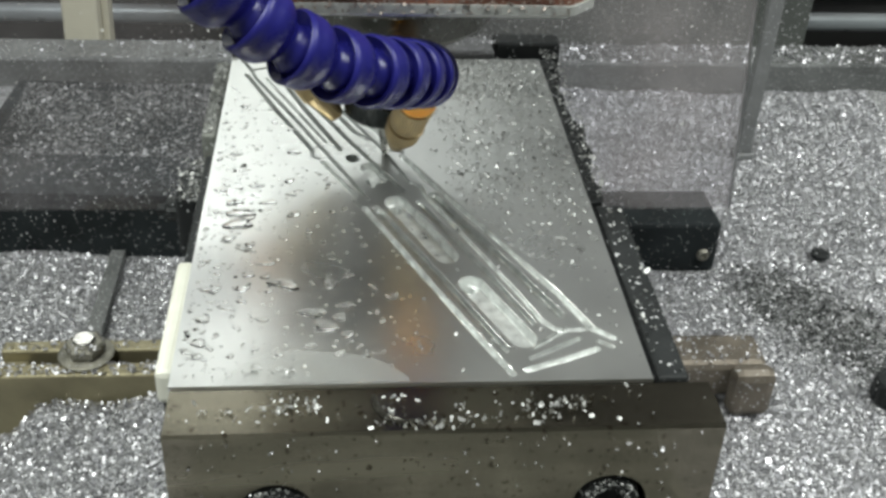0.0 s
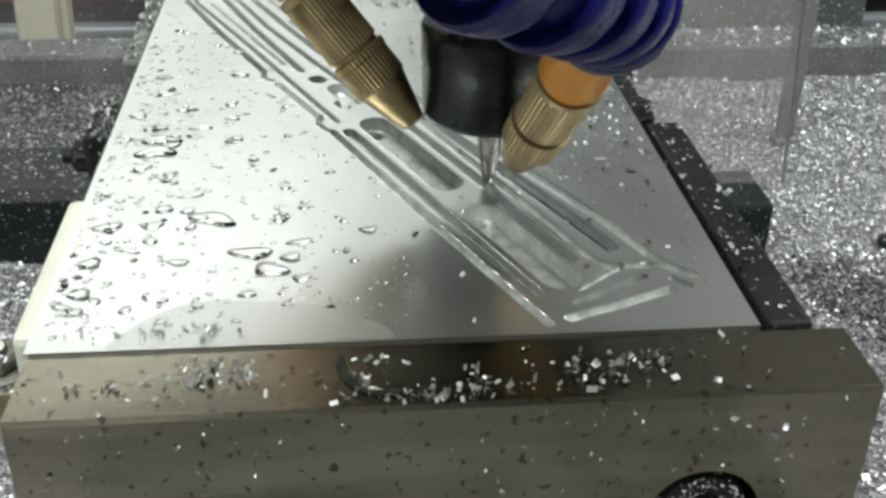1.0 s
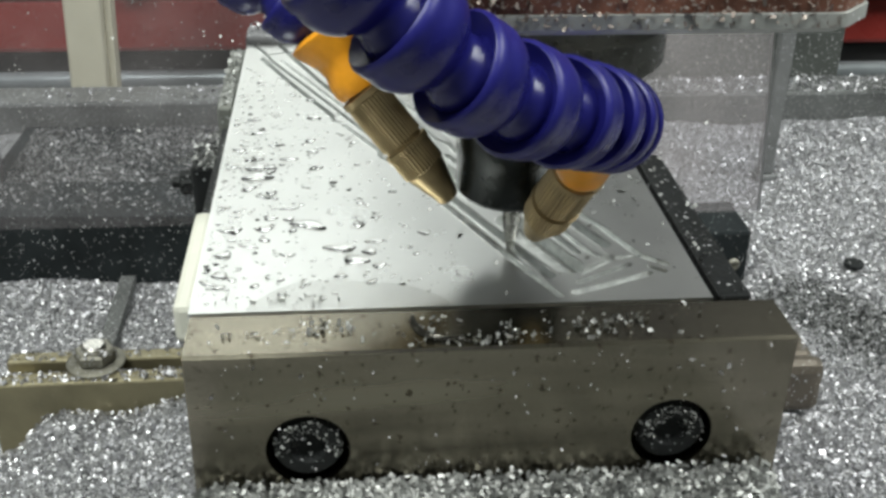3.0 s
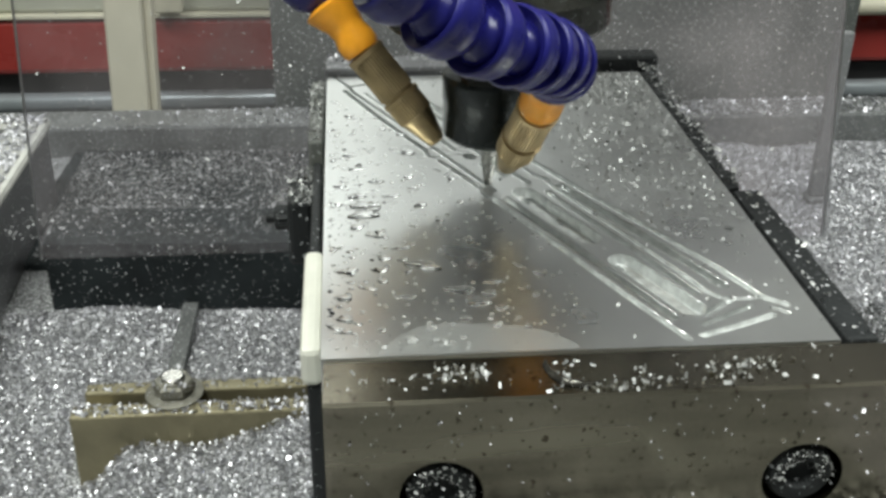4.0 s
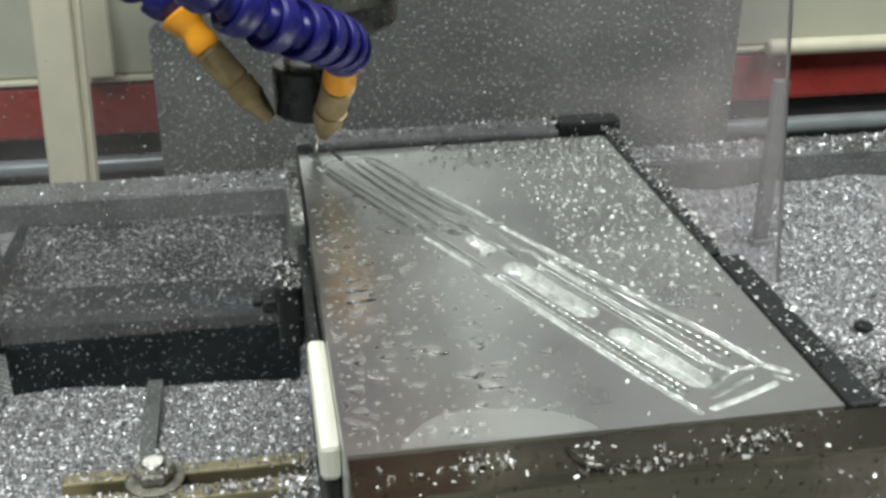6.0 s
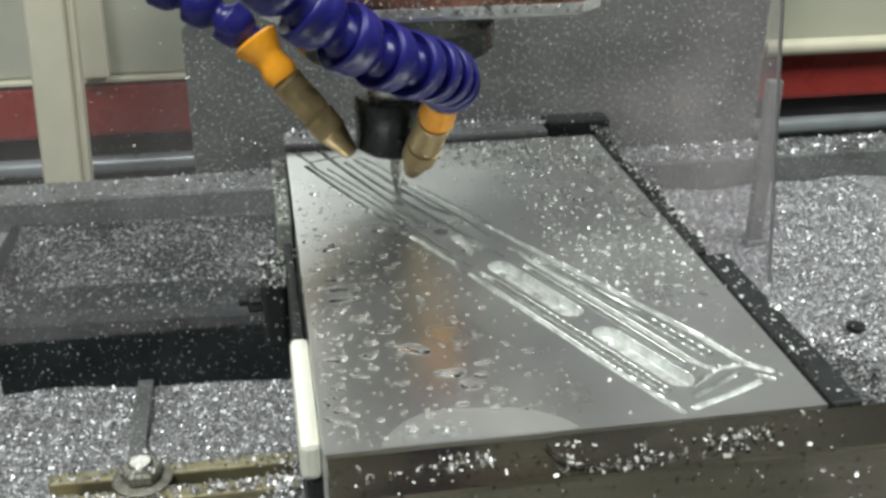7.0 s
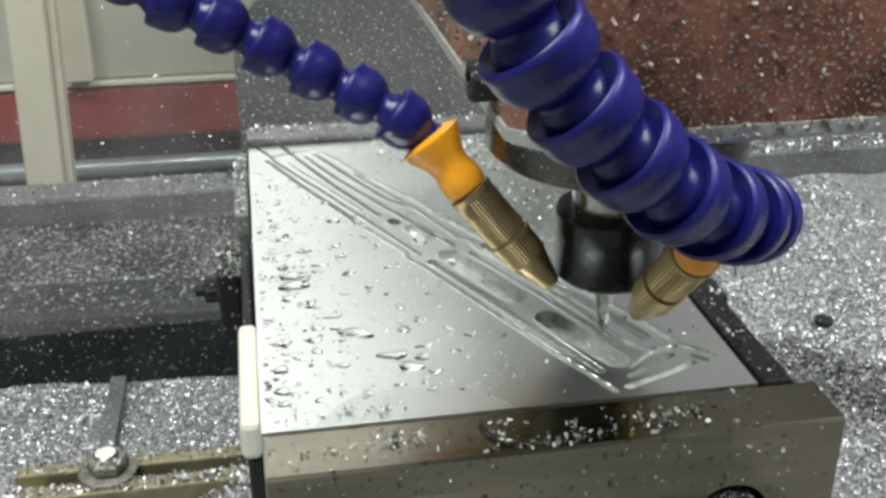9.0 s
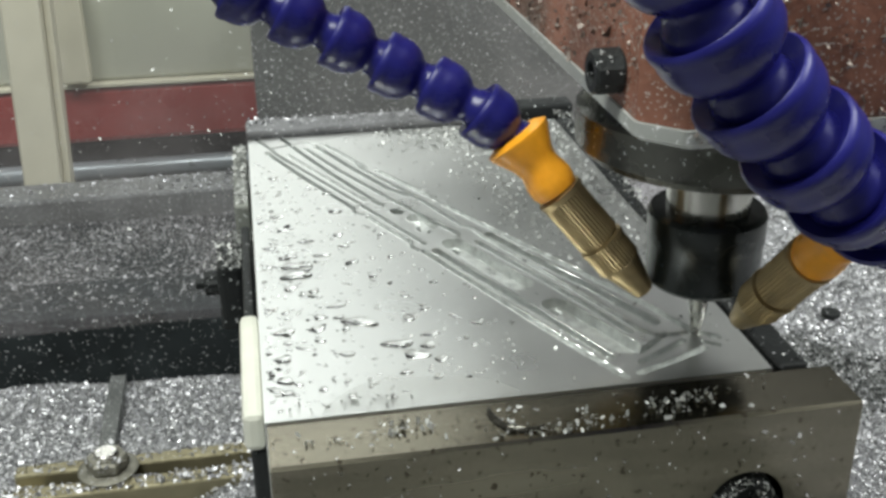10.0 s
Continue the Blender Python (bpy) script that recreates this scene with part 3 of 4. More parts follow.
def milled(x, y):
    """Depth of the milled grooves and pockets below the top face, and which of their cells are rough and bright."""
    u = (x - A[0]) * D[0] + (y - A[1]) * D[1]
    v = (x - A[0]) * N[0] + (y - A[1]) * N[1]
    depth = np.zeros_like(x)
    edge = np.full_like(x, 1.0)
    bright = np.zeros_like(x, dtype=bool)

    def cut(d, half, deep, rough, soft=0.0004):
        np.minimum(edge, np.abs(d - half), out=edge)
        inside = d < half
        fall = deep * np.clip((half - d) / soft, 0, 1)
        bright[inside & (fall >= depth)] = rough
        np.maximum(depth, fall, out=depth)

    def line(points, half, deep, rough=False):
        d = np.full_like(x, 1.0)
        for (u0, v0), (u1, v1) in zip(points, points[1:]):
            np.minimum(d, capsule(u, v, u0 * 0.001, v0 * 0.001, u1 * 0.001, v1 * 0.001), out=d)
        cut(d, half * 0.001, deep * 0.001, rough)

    # lowered smooth floors of the bar's wide end
    line(((104, 1.6), (150, 1.3), (178, 0.8)), 1.35, 1.5)
    line(((106, 14.8), (140, 14.4), (172, 13.2)), 0.95, 1.3)
    line(((104, 20.9), (124, 20.9), (150, 21.6), (172, 21.6)), 1.5, 1.7)
    line(((178, 19.2), (180.5, 8.5)), 0.9, 1.0)
    line(((182.8, 20.5), (184.0, 5.0)), 0.8, 1.2)
    # the outline, stepped along its straight side
    line(((0.0, 0.0), (30, -1.2), (62, -1.4)), 0.85, 1.6)
    line(((62, -1.4), (66.5, -3.0), (68.5, -1.6)), 0.6, 0.9)
    line(((71, -1.5), (95, -1.1)), 0.75, 1.3, True)
    line(((93, -0.4), (97, -2.6), (101, -2.4)), 0.55, 0.9)
    line(((102, -1.6), (128, -2.0), (165, -2.7), (187, -2.5)), 0.85, 1.7, True)
    line(((187.4, 1.5), (188.2, 12.0), (188.4, 22.0)), 0.95, 1.4, True)
    # the small square and the long inner lines of the narrow end
    line(((-17.0, 3.4), (-3.2, 3.0), (3.0, 2.0), (41, 2.1), (98, 1.6)), 0.62, 1.3)
    line(((-17.0, 3.4), (-15.6, 12.0)), 0.62, 1.2)
    line(((-3.2, 2.8), (-2.0, 17.4)), 0.65, 1.2)
    line(((-15.6, 12.0), (5.0, 10.0), (31, 8.2), (66, 7.0)), 0.85, 1.6)
    line(((6.0, 5.2), (60, 4.8)), 0.55, 1.0, True)
    line(((4.0, 13.4), (31, 12.0), (62, 12.2), (98, 13.6)), 0.75, 1.4)
    line(((4.0, 17.6), (34, 16.6), (56, 16.4), (64, 18.4)), 0.9, 1.3)
    line(((30, 19.2), (70, 19.6), (95, 18.0)), 0.55, 1.2)
    line(((-0.7, 17.4), (4.3, 21.0), (16.6, 21.2), (34, 20.7)), 0.75, 1.2, True)
    line(((38, 22.4), (50, 23.0), (72, 23.8)), 0.8, 1.3, True)
    line(((72.5, 21.4), (76, 24.8)), 0.6, 0.9)
    line(((78, 23.3), (102, 24.0), (140, 25.8), (165, 26.6), (181, 25.9)), 0.95, 1.6, True)
    line(((181, 25.9), (186.5, 28.6)), 1.0, 1.3, True)
    line(((186, 24.4), (189.4, 26.0)), 0.7, 1.0)
    # the bright line that bends round the wide floor's end
    line(((94, 18.0), (98, 19.6), (104, 18.4), (114, 18.2), (140, 17.4), (162, 16.6), (172, 15.8), (176.5, 16.8), (178.6, 19.6), (180.4, 24.0)), 0.72, 1.1, True)
    # pockets and holes
    line(((80.5, 10.2), (88.5, 9.9)), 2.7, 2.2, True)
    line(((103.2, 8.5), (135.0, 8.0)), 3.5, 2.9, True)
    line(((150.0, 7.6), (176.4, 7.4)), 3.6, 2.9, True)
    line(((72.4, 8.2), (73.4, 8.2)), 1.9, 6.0)
    line(((88.6, 6.6), (91.2, 6.8)), 1.3, 6.0)
    line(((102.6, 8.4), (103.6, 8.4)), 1.9, 5.6)
    line(((148.6, 7.4), (149.2, 7.4)), 1.8, 5.4)
    # a fine burr stands along the cut edges
    return depth - 0.00010 * np.clip(1 - edge / 0.00030, 0, 1) * (depth < 0.00005), bright


def cut_depth(x, y):
    return milled(x, y)[0]


def workpiece():
    x0, x1, y0, y1 = -0.0005, 0.1172, 0.0166, 0.2060
    nx, ny = 520, 840
    xs, ys = np.linspace(x0, x1, nx), np.linspace(y0, y1, ny)
    X, Y = np.meshgrid(xs, ys)
    depth, bright = milled(X, Y)
    Z = TOP - depth
    v = np.stack([X, Y, Z], -1).reshape(-1, 3)
    i = (np.arange(ny - 1)[:, None] * nx + np.arange(nx - 1)[None]).reshape(-1, 1)
    f = i + np.array([[0, 1, nx + 1, nx]])
    t = thing("workpiece", "wet milled aluminium plate with grooves and pockets being cut", "workpiece", (0, 0, 0))
    face = mesh_from("top_face", v, f, ALU)
    face.parent = t
    face.data.materials.append(CUT)
    face.data.materials.append(GROOVE)
    deep, bright = (depth > 0.0003).reshape(-1), bright.reshape(-1)
    kind = np.where(deep[f].any(axis=1), np.where((bright & deep)[f].any(axis=1), 1, 2), 0)
    face.data.polygons.foreach_set("material_index", np.asarray(kind, dtype=np.int32))
    smooth(face, 30)
    part("plate", box(x0, x1, y0, y1, 0.0600, 0.1030, 0.0), CUT, t)
    part("side", box(x0, x0 + 0.0008, y0, y1 - 0.0009, 0.1031, TOP - 0.0001), ALU, t)
    part("side", box(x1 - 0.0008, x1, y0, y1, 0.1031, TOP - 0.0001), ALU, t)
    part("side", box(x0 + 0.0009, x1 - 0.0009, y0, y0 + 0.0008, 0.1031, TOP - 0.0001), ALU, t)
    return t


workpiece()


def swarf_curl():
    """A dark curled ribbon of swarf lying on the jaw's top."""
    bm = bmesh.new()
    rows = []
    for i in range(25):
        k = i / 24
        a = math.pi * (0.98 + 0.62 * k)
        cx, cy = 0.0562 + 0.0078 * math.cos(a), 0.0118 + 0.0086 * math.sin(a)
        w = 0.0008 * math.sin(math.pi * min(1, 0.12 + 0.95 * k)) ** 0.6 + 0.00015
        nx, ny = math.cos(a), math.sin(a)
        rows.append([bm.verts.new((cx + nx * w * q, cy + ny * w * q, JT + 0.0002 + 0.0009 * (1 - q * q))) for q in (-1, -0.6, 0, 0.6, 1)])
        rows[-1].append(bm.verts.new((cx, cy, JT + 0.0002)))
    for a, b in zip(rows, rows[1:]):
        for k in range(6):
            bm.faces.new((a[k], a[(k + 1) % 6], b[(k + 1) % 6], b[k]))
    bm.faces.new(rows[0])
    bm.faces.new(rows[-1][::-1])
    bmesh.ops.recalc_face_normals(bm, faces=bm.faces)
    tagged(smooth(part("swarf_curl", bm, SWARF), 50), "dark wet curl of swarf lying on the steel jaw", "swarf")


swarf_curl()


# ---- coolant drops and puddle ----
def dome(bm, x, y, rx, ry, h, turn, seg=14):
    prof = ((1.0, 0.0), (0.97, 0.35), (0.82, 0.72), (0.5, 0.94))
    rings = []
    c, s = math.cos(turn), math.sin(turn)
    wob = [1 + 0.16 * math.sin(2 * math.pi * k / seg * 3 + x * 900) + 0.10 * math.sin(2 * math.pi * k / seg * 2 + y * 700) for k in range(seg)]
    for r, z in prof:
        ring = []
        for k in range(seg):
            a = 2 * math.pi * k / seg
            px, py = rx * r * wob[k] * math.cos(a), ry * r * wob[k] * math.sin(a)
            ring.append(bm.verts.new((x + c * px - s * py, y + s * px + c * py, TOP + 0.00003 + h * z)))
        rings.append(ring)
    topv = bm.verts.new((x, y, TOP + h))
    for a, b in zip(rings, rings[1:]):
        for k in range(seg):
            bm.faces.new((a[k], a[(k + 1) % seg], b[(k + 1) % seg], b[k]))
    for k in range(seg):
        bm.faces.new((rings[-1][k], rings[-1][(k + 1) % seg], topv))
    bm.faces.new(rings[0][::-1])


def drops():
    rng = random.Random(11)
    bm = bmesh.new()
    for i in range(900):
        x = 0.001 + 0.06 * rng.random() ** 1.5
        y = 0.02 + 0.16 * rng.random()
        if abs(cut_depth(np.array([x]), np.array([y]))[0]) > 0 or (x - A[0]) * N[0] + (y - A[1]) * N[1] > -0.002:
            continue
        r = 0.00035 * math.exp(rng.gauss(0, 0.45))
        dome(bm, x, y, r * rng.uniform(0.9, 1.6), r, r * 0.45, rng.random() * 3, 8)
    ob = smooth(part("small_droplets", bm, WATER), 60)
    ob.visible_shadow = False
    tagged(ob, "fine clear coolant droplets on the wet plate", "droplets", kind="stuff")
    places = ((0.011, 0.094, 0.0036, 0.0016, 0.1), (0.0105, 0.088, 0.0040, 0.0019, 0.05), (0.0085, 0.100, 0.0022, 0.0012, 0.0), (0.0085, 0.0805, 0.0018, 0.0012, 0.4),
              (0.0250, 0.0580, 0.0040, 0.0018, -0.3), (0.0330, 0.0450, 0.0034, 0.0015, -0.2), (0.0365, 0.0390, 0.0026, 0.0018, -0.2), (0.0400, 0.0430, 0.0017, 0.0012, 0.0),
              (0.0420, 0.0360, 0.0014, 0.0011, 0.0), (0.0415, 0.0485, 0.0020, 0.0009, 0.3), (0.0060, 0.0560, 0.0022, 0.0013, 0.2), (0.0050, 0.0430, 0.0018, 0.0013, 0.0),
              (0.0050, 0.0330, 0.0018, 0.0013, 0.0), (0.0145, 0.110, 0.0020, 0.0009, 0.0), (0.0090, 0.120, 0.0022, 0.0008, 0.1),
              (0.0070, 0.130, 0.0018, 0.0008, 0.2), (0.0130, 0.0750, 0.0020, 0.0008, -0.3), (0.0200, 0.0680, 0.0024, 0.0008, 0.3), (0.0540, 0.0520, 0.0016, 0.0009, -0.4))
    more = [(0.0015 + 0.026 * rng.random() ** 1.3, 0.024 + 0.13 * rng.random(), rng.uniform(0.0008, 0.0022), rng.uniform(0.0006, 0.0013), rng.uniform(-0.5, 0.5)) for k in range(15)]
    for x, y, rx, ry, turn in (*places, *more):
        bm = bmesh.new()
        dome(bm, x, y, rx * 1.15, ry * 1.25, min(rx, ry) * 0.42, turn, 22)
        ob = tagged(smooth(part("coolant_drop", bm, WATER), 60), "large clear coolant drop lying on the plate", "drop", "coolant drops")
        ob.visible_shadow = False
    bm = bmesh.new()
    front, back = [], []
    for i in range(33):
        k = i / 32
        x = 0.012 + 0.045 * k
        y = 0.0180 + 0.0142 * math.sin(math.pi * min(1, k)) ** 0.8 * (1 - 0.25 * k) + 0.0012 * math.sin(9 * k)
        h = 0.0003
        front.append((bm.verts.new((x, 0.0172, TOP + 0.00002)), bm.verts.new((x, 0.0172, TOP + h))))
        back.append((bm.verts.new((x, y, TOP + 0.00002)), bm.verts.new((x, y - 0.0002, TOP + h * 0.5)), bm.verts.new((x, y - 0.0009, TOP + h))))
    for i in range(32):
        p, q, s, r = front[i], front[i + 1], back[i + 1], back[i]
        for quad in ((p[1], q[1], s[2], r[2]), (r[2], s[2], s[1], r[1]), (r[1], s[1], s[0], r[0]), (r[0], s[0], q[0], p[0]), (p[0], q[0], q[1], p[1])):
            bm.faces.new(quad)
    bm.faces.new((*front[0], *back[0][::-1]))
    bm.faces.new((*front[-1], *back[-1][::-1]))
    bmesh.ops.recalc_face_normals(bm, faces=bm.faces)
    tagged(smooth(part("coolant_puddle", bm, MILKY), 60), "thin clear puddle of coolant along the jaw", "puddle")


drops()


# ---- spindle head with its two coolant hoses; its origin is the cutter's tip ----
def hose_segment(k):
    """A ball-and-cup segment: a thick rounded cup whose neck sits in the next one."""
    prof = ((0.0048, 0.0022), (0.0072, 0.0004), (0.0082, -0.0003), (0.0086, 0.0000), (0.0088, 0.0006), (0.0088, 0.0015), (0.0086, 0.0020), (0.0087, 0.0034), (0.0085, 0.0050), (0.0078, 0.0066), (0.0067, 0.0080),
            (0.0055, 0.0088), (0.0050, 0.0096), (0.0052, 0.0106), (0.0058, 0.0116), (0.0062, 0.0130), (0.0058, 0.0142))
    return lathe([(r * k, z) for r, z in prof], 28)


def nozzle(parent, tip, top, hose):
    tip, top = Vector(tip), Vector(top)
    L = (top - tip).length
    b = part("brass_nozzle", lathe([(0.0016, -0.0004), (0.0024, 0.0), (0.0026, 0.0004), (0.0050, 0.0092), (0.0054, 0.0096), (0.0054, 0.0150), (0.0057, 0.0153), (0.0057, 0.0166), (0.0049, 0.0168), (0.0049, 0.0176),
                                        (0.0054, 0.0178), (0.0054, L - 0.0020), (0.0057, L - 0.0018), (0.0057, L - 0.0004), (0.0045, L)], 76, 1, 0.00022, 0.0095, L - 0.0019), BRASS, parent, "knurled brass nozzle")
    b.matrix_basis = along(tip, top)
    hose = Vector(hose)
    K = (hose - top).length
    o = smooth(part("orange_connector", lathe([(0.0050, 0.0), (0.0056, 0.0016), (0.0056, 0.0040), (0.0049, K * 0.45), (0.0054, K * 0.62), (0.0078, K * 0.92), (0.0080, K), (0.0060, K + 0.001)], 32), ORANGE, parent, "orange plastic connector"))
    o.matrix_basis = along(top, hose)


def hose(parent, places, k=1.0):
    first = None
    for a, b in zip(places, places[1:]):
        if first is None:
            first = smooth(part("hose_segment", hose_segment(k), BLUE, parent), 50)
            ob = first
        else:
            ob = new("hose_segment", first.data)
            ob.parent = parent
        ob.matrix_basis = along(b, a)


def evenly(points, step, tight=0):
    """Points at even steps along a smooth line through the given ones."""
    p = [Vector(q) for q in points]
    fine = []
    for i in range(len(p) - 1):
        a, b, c, d = p[max(i - 1, 0)], p[i], p[i + 1], p[min(i + 2, len(p) - 1)]
        for k in range(40):
            t = k / 40
            fine.append(0.5 * (2 * b + (c - a) * t + (2 * a - 5 * b + 4 * c - d) * t * t + (3 * b - a - 3 * c + d) * t ** 3))
    fine.append(p[-1])
    out, run = [fine[0]], 0.0
    for a, b in zip(fine, fine[1:]):
        run += (b - a).length
        if run >= (step if len(out) > tight else step * 0.74):
            out.append(b)
            run = 0.0
    return out


def chamfered(x0, x1, y0, y1, z0, z1, c):
    """An upright block whose four standing edges are cut off."""
    bm = bmesh.new()
    plan = ((x0 + c, y0), (x1 - c, y0), (x1, y0 + c), (x1, y1 - c), (x1 - c, y1), (x0 + c, y1), (x0, y1 - c), (x0, y0 + c))
    low = [bm.verts.new((x, y, z0)) for x, y in plan]
    high = [bm.verts.new((x, y, z1)) for x, y in plan]
    bm.faces.new(low[::-1])
    bm.faces.new(high)
    for i in range(8):
        bm.faces.new((low[i], low[(i + 1) % 8], high[(i + 1) % 8], high[i]))
    e = [q for q in bm.edges if abs(q.verts[0].co.z - q.verts[1].co.z) > 1e-6]
    bmesh.ops.bevel(bm, geom=e, offset=0.0006, segments=2, profile=0.5, affect="EDGES")
    bmesh.ops.recalc_face_normals(bm, faces=bm.faces)
    return bm


def spindle_head():
    t = thing("spindle_head", "red milling spindle with black collet and blue coolant hoses", "spindle")
    cut = smooth(part("cutter", lathe([(0.0003, 0.0), (0.0008, 0.0004), (0.0011, 0.004), (0.0023, 0.0115), (0.0024, 0.0225)], 24), CARBIDE, t, "tapered carbide engraving cutter"), 30)
    nut = smooth(part("collet_nut", lathe([(0.0060, 0.0190), (0.0125, 0.0192), (0.0136, 0.0204), (0.0136, 0.0300), (0.0139, 0.0306), (0.0139, 0.0368), (0.0132, 0.0380), (0.0108, 0.0382)], 48), BLACK, t, "glossy black collet nut"), 30)
    smooth(part("shank", lathe([(0.0098, 0.0378), (0.0098, 0.0545)], 40), STEEL, t, "bright round spindle shank"))
    smooth(part("flange", lathe([(0.0240, 0.0520), (0.0300, 0.0530), (0.0318, 0.0550), (0.0318, 0.0630), (0.0300, 0.0650), (0.0270, 0.0790)], 48), FLANGE, t, "dark oily steel spindle flange"), 30)
    part("base_plate", chamfered(-0.0420, 0.0485, -0.0670, 0.083, 0.0788, 0.0812, 0.0062), POSTGREY, t, "grey cast plate under the housing")
    # pale plate added out of sight to brighten what the workpiece mirrors
    part("reflector_plate", chamfered(-0.0405, 0.0470, -0.0655, 0.082, 0.0776, 0.0786, 0.0062), PLAIN, t, "bright plate added under the head to lighten the workpiece's reflection")
    part("housing", chamfered(-0.0415, 0.0480, -0.0665, 0.083, 0.0813, 0.20, 0.0062), RED_HEAD, t, "dull red painted housing spattered with chips")
    k = part("housing_screw", lathe([(0.0050, 0.0), (0.0055, 0.0008), (0.0055, 0.0062), (0.0046, 0.0070), (0.0026, 0.0070), (0.0026, 0.0045)], 20, 1, 0.0003, 0.0008, 0.0062), DARKSTEEL, t, "black cap screw on the housing")
    k.matrix_basis = pose(-0.0416, -0.0510, 0.0872, 0, -90, 0) @ Matrix.Scale(0.74, 4)
    nozzle(t, (-0.0156, -0.0035, 0.0190), (-0.0358, 0.0032, 0.0435), (-0.0445, 0.0075, 0.0555))
    hose(t, evenly([(-0.0440, 0.0072, 0.0550), (-0.0510, 0.0085, 0.0610), (-0.0590, 0.0120, 0.0650), (-0.0680, 0.0150, 0.0700), (-0.0770, 0.0165, 0.0745), (-0.0860, 0.0175, 0.0800), (-0.0950, 0.0185, 0.0850),
                    (-0.1040, 0.0195, 0.0890), (-0.1150, 0.0210, 0.0960), (-0.1240, 0.0240, 0.1060), (-0.1280, 0.0280, 0.1190), (-0.1260, 0.0320, 0.1330), (-0.1180, 0.0340, 0.1480), (-0.1020, 0.0340, 0.1620), (-0.0800, 0.0340, 0.1700), (-0.0440, 0.0340, 0.1720)], 0.0121), 0.82)
    nozzle(t, (0.0025, -0.0172, 0.0165), (0.0072, -0.0370, 0.0410), (0.0080, -0.0500, 0.0545))
    hose(t, evenly([(0.0080, -0.0500, 0.0545), (0.0072, -0.0600, 0.0600), (0.0030, -0.0700, 0.0645), (-0.0030, -0.0790, 0.0690), (-0.0110, -0.0870, 0.0735), (-0.0200, -0.0930, 0.0790), (-0.0290, -0.0960, 0.0860), (-0.0370, -0.0970, 0.0940),
                    (-0.0450, -0.0980, 0.1030), (-0.0510, -0.0980, 0.1130), (-0.0550, -0.0970, 0.1250), (-0.0560, -0.0960, 0.1380), (-0.0500, -0.0940, 0.1520), (-0.0400, -0.0900, 0.1630), (-0.0250, -0.0800, 0.1680), (-0.0150, -0.0670, 0.1680)], 0.0113, 5), 0.98)
    return t


HEAD = spindle_head()


def head_chips():
    """Chips stuck to the housing's wet paint and along its lower plate."""
    r = np.random.RandomState(51)
    n = 900
    front = np.stack([r.uniform(-0.034, 0.0415, n), np.full(n, -0.0668), 0.0815 + 0.055 * r.uniform(0, 1, n) ** 1.3], -1)
    side = np.stack([np.full(n, -0.0418), r.uniform(-0.060, 0.060, n), 0.0815 + 0.055 * r.uniform(0, 1, n) ** 1.3], -1)
    lip = np.stack([r.uniform(-0.035, 0.042, 160), np.full(160, -0.0672), r.uniform(0.0790, 0.0814, 160)], -1)
    for name, spots, k in (("front_spatter", front, 52), ("side_spatter", side, 53), ("lip_spatter", lip, 54)):
        ob = chips(name, spots, HEADCHIP, "dull chips stuck to the red housing", "", 0.0008, 0.0, 1.0, k)
        ob.parent = HEAD


head_chips()


def carriage():
    """The grey guard behind the spindle, carried sideways by the gantry; its lower left corner is cut away above."""
    t = thing("carriage_guard", "grey painted carriage guard spattered with chips", "guard")
    bm = bmesh.new()
    outline = ((-0.102, -0.20), (0.395, -0.20), (0.395, 0.16), (-0.040, 0.16), (-0.055, 0.085), (-0.102, 0.034))
    a = [bm.verts.new((x, 0.700, z)) for x, z in outline]
    b = [bm.verts.new((x, 0.712, z)) for x, z in outline]
    bm.faces.new(a)
    bm.faces.new(b[::-1])
    for i in range(len(a)):
        j = (i + 1) % len(a)
        bm.faces.new((a[i], b[i], b[j], a[j]))
    bmesh.ops.recalc_face_normals(bm, faces=bm.faces)
    part("sheet", bm, PANEL, t)
    # unseen box, added as the dark strip mirrored in the workpiece
    part("reflection_bar", box(-0.004, 0.199, 0.700, 0.800, 0.345, 0.452, 0.004), PANEL, t)
    part("rib", box(-0.090, 0.385, 0.7122, 0.722, -0.19, -0.17, 0.001), DARK, t)
    return t


CARRIAGE = carriage()


# ---- chips ----
def strew(n, x0, x1, y0, y1, keep, seed):
    r = np.random.RandomState(seed)
    x, y = r.uniform(x0, x1, n), r.uniform(y0, y1, n)
    k = keep(x, y)
    return x[k], y[k]


def clear_of(x, y):
    vise_in = (x > -0.001) & (x < 0.131) & (y > -0.062) & (y < 0.237)
    block_in = (x > -0.160) & (x < -0.002) & (y > 0.286)
    stop_in = (x > 0.139) & (x < 0.232) & (y > 0.265) & (y < 0.301)
    rails = (x > -0.105) & (x < 0) & (y > 0.152) & (y < 0.177)
    strap_in = (x > -0.076) & (x < -0.068) & (y > 0.17) & (y < 0.283)
    return ~(vise_in | block_in | stop_in | rails | strap_in)


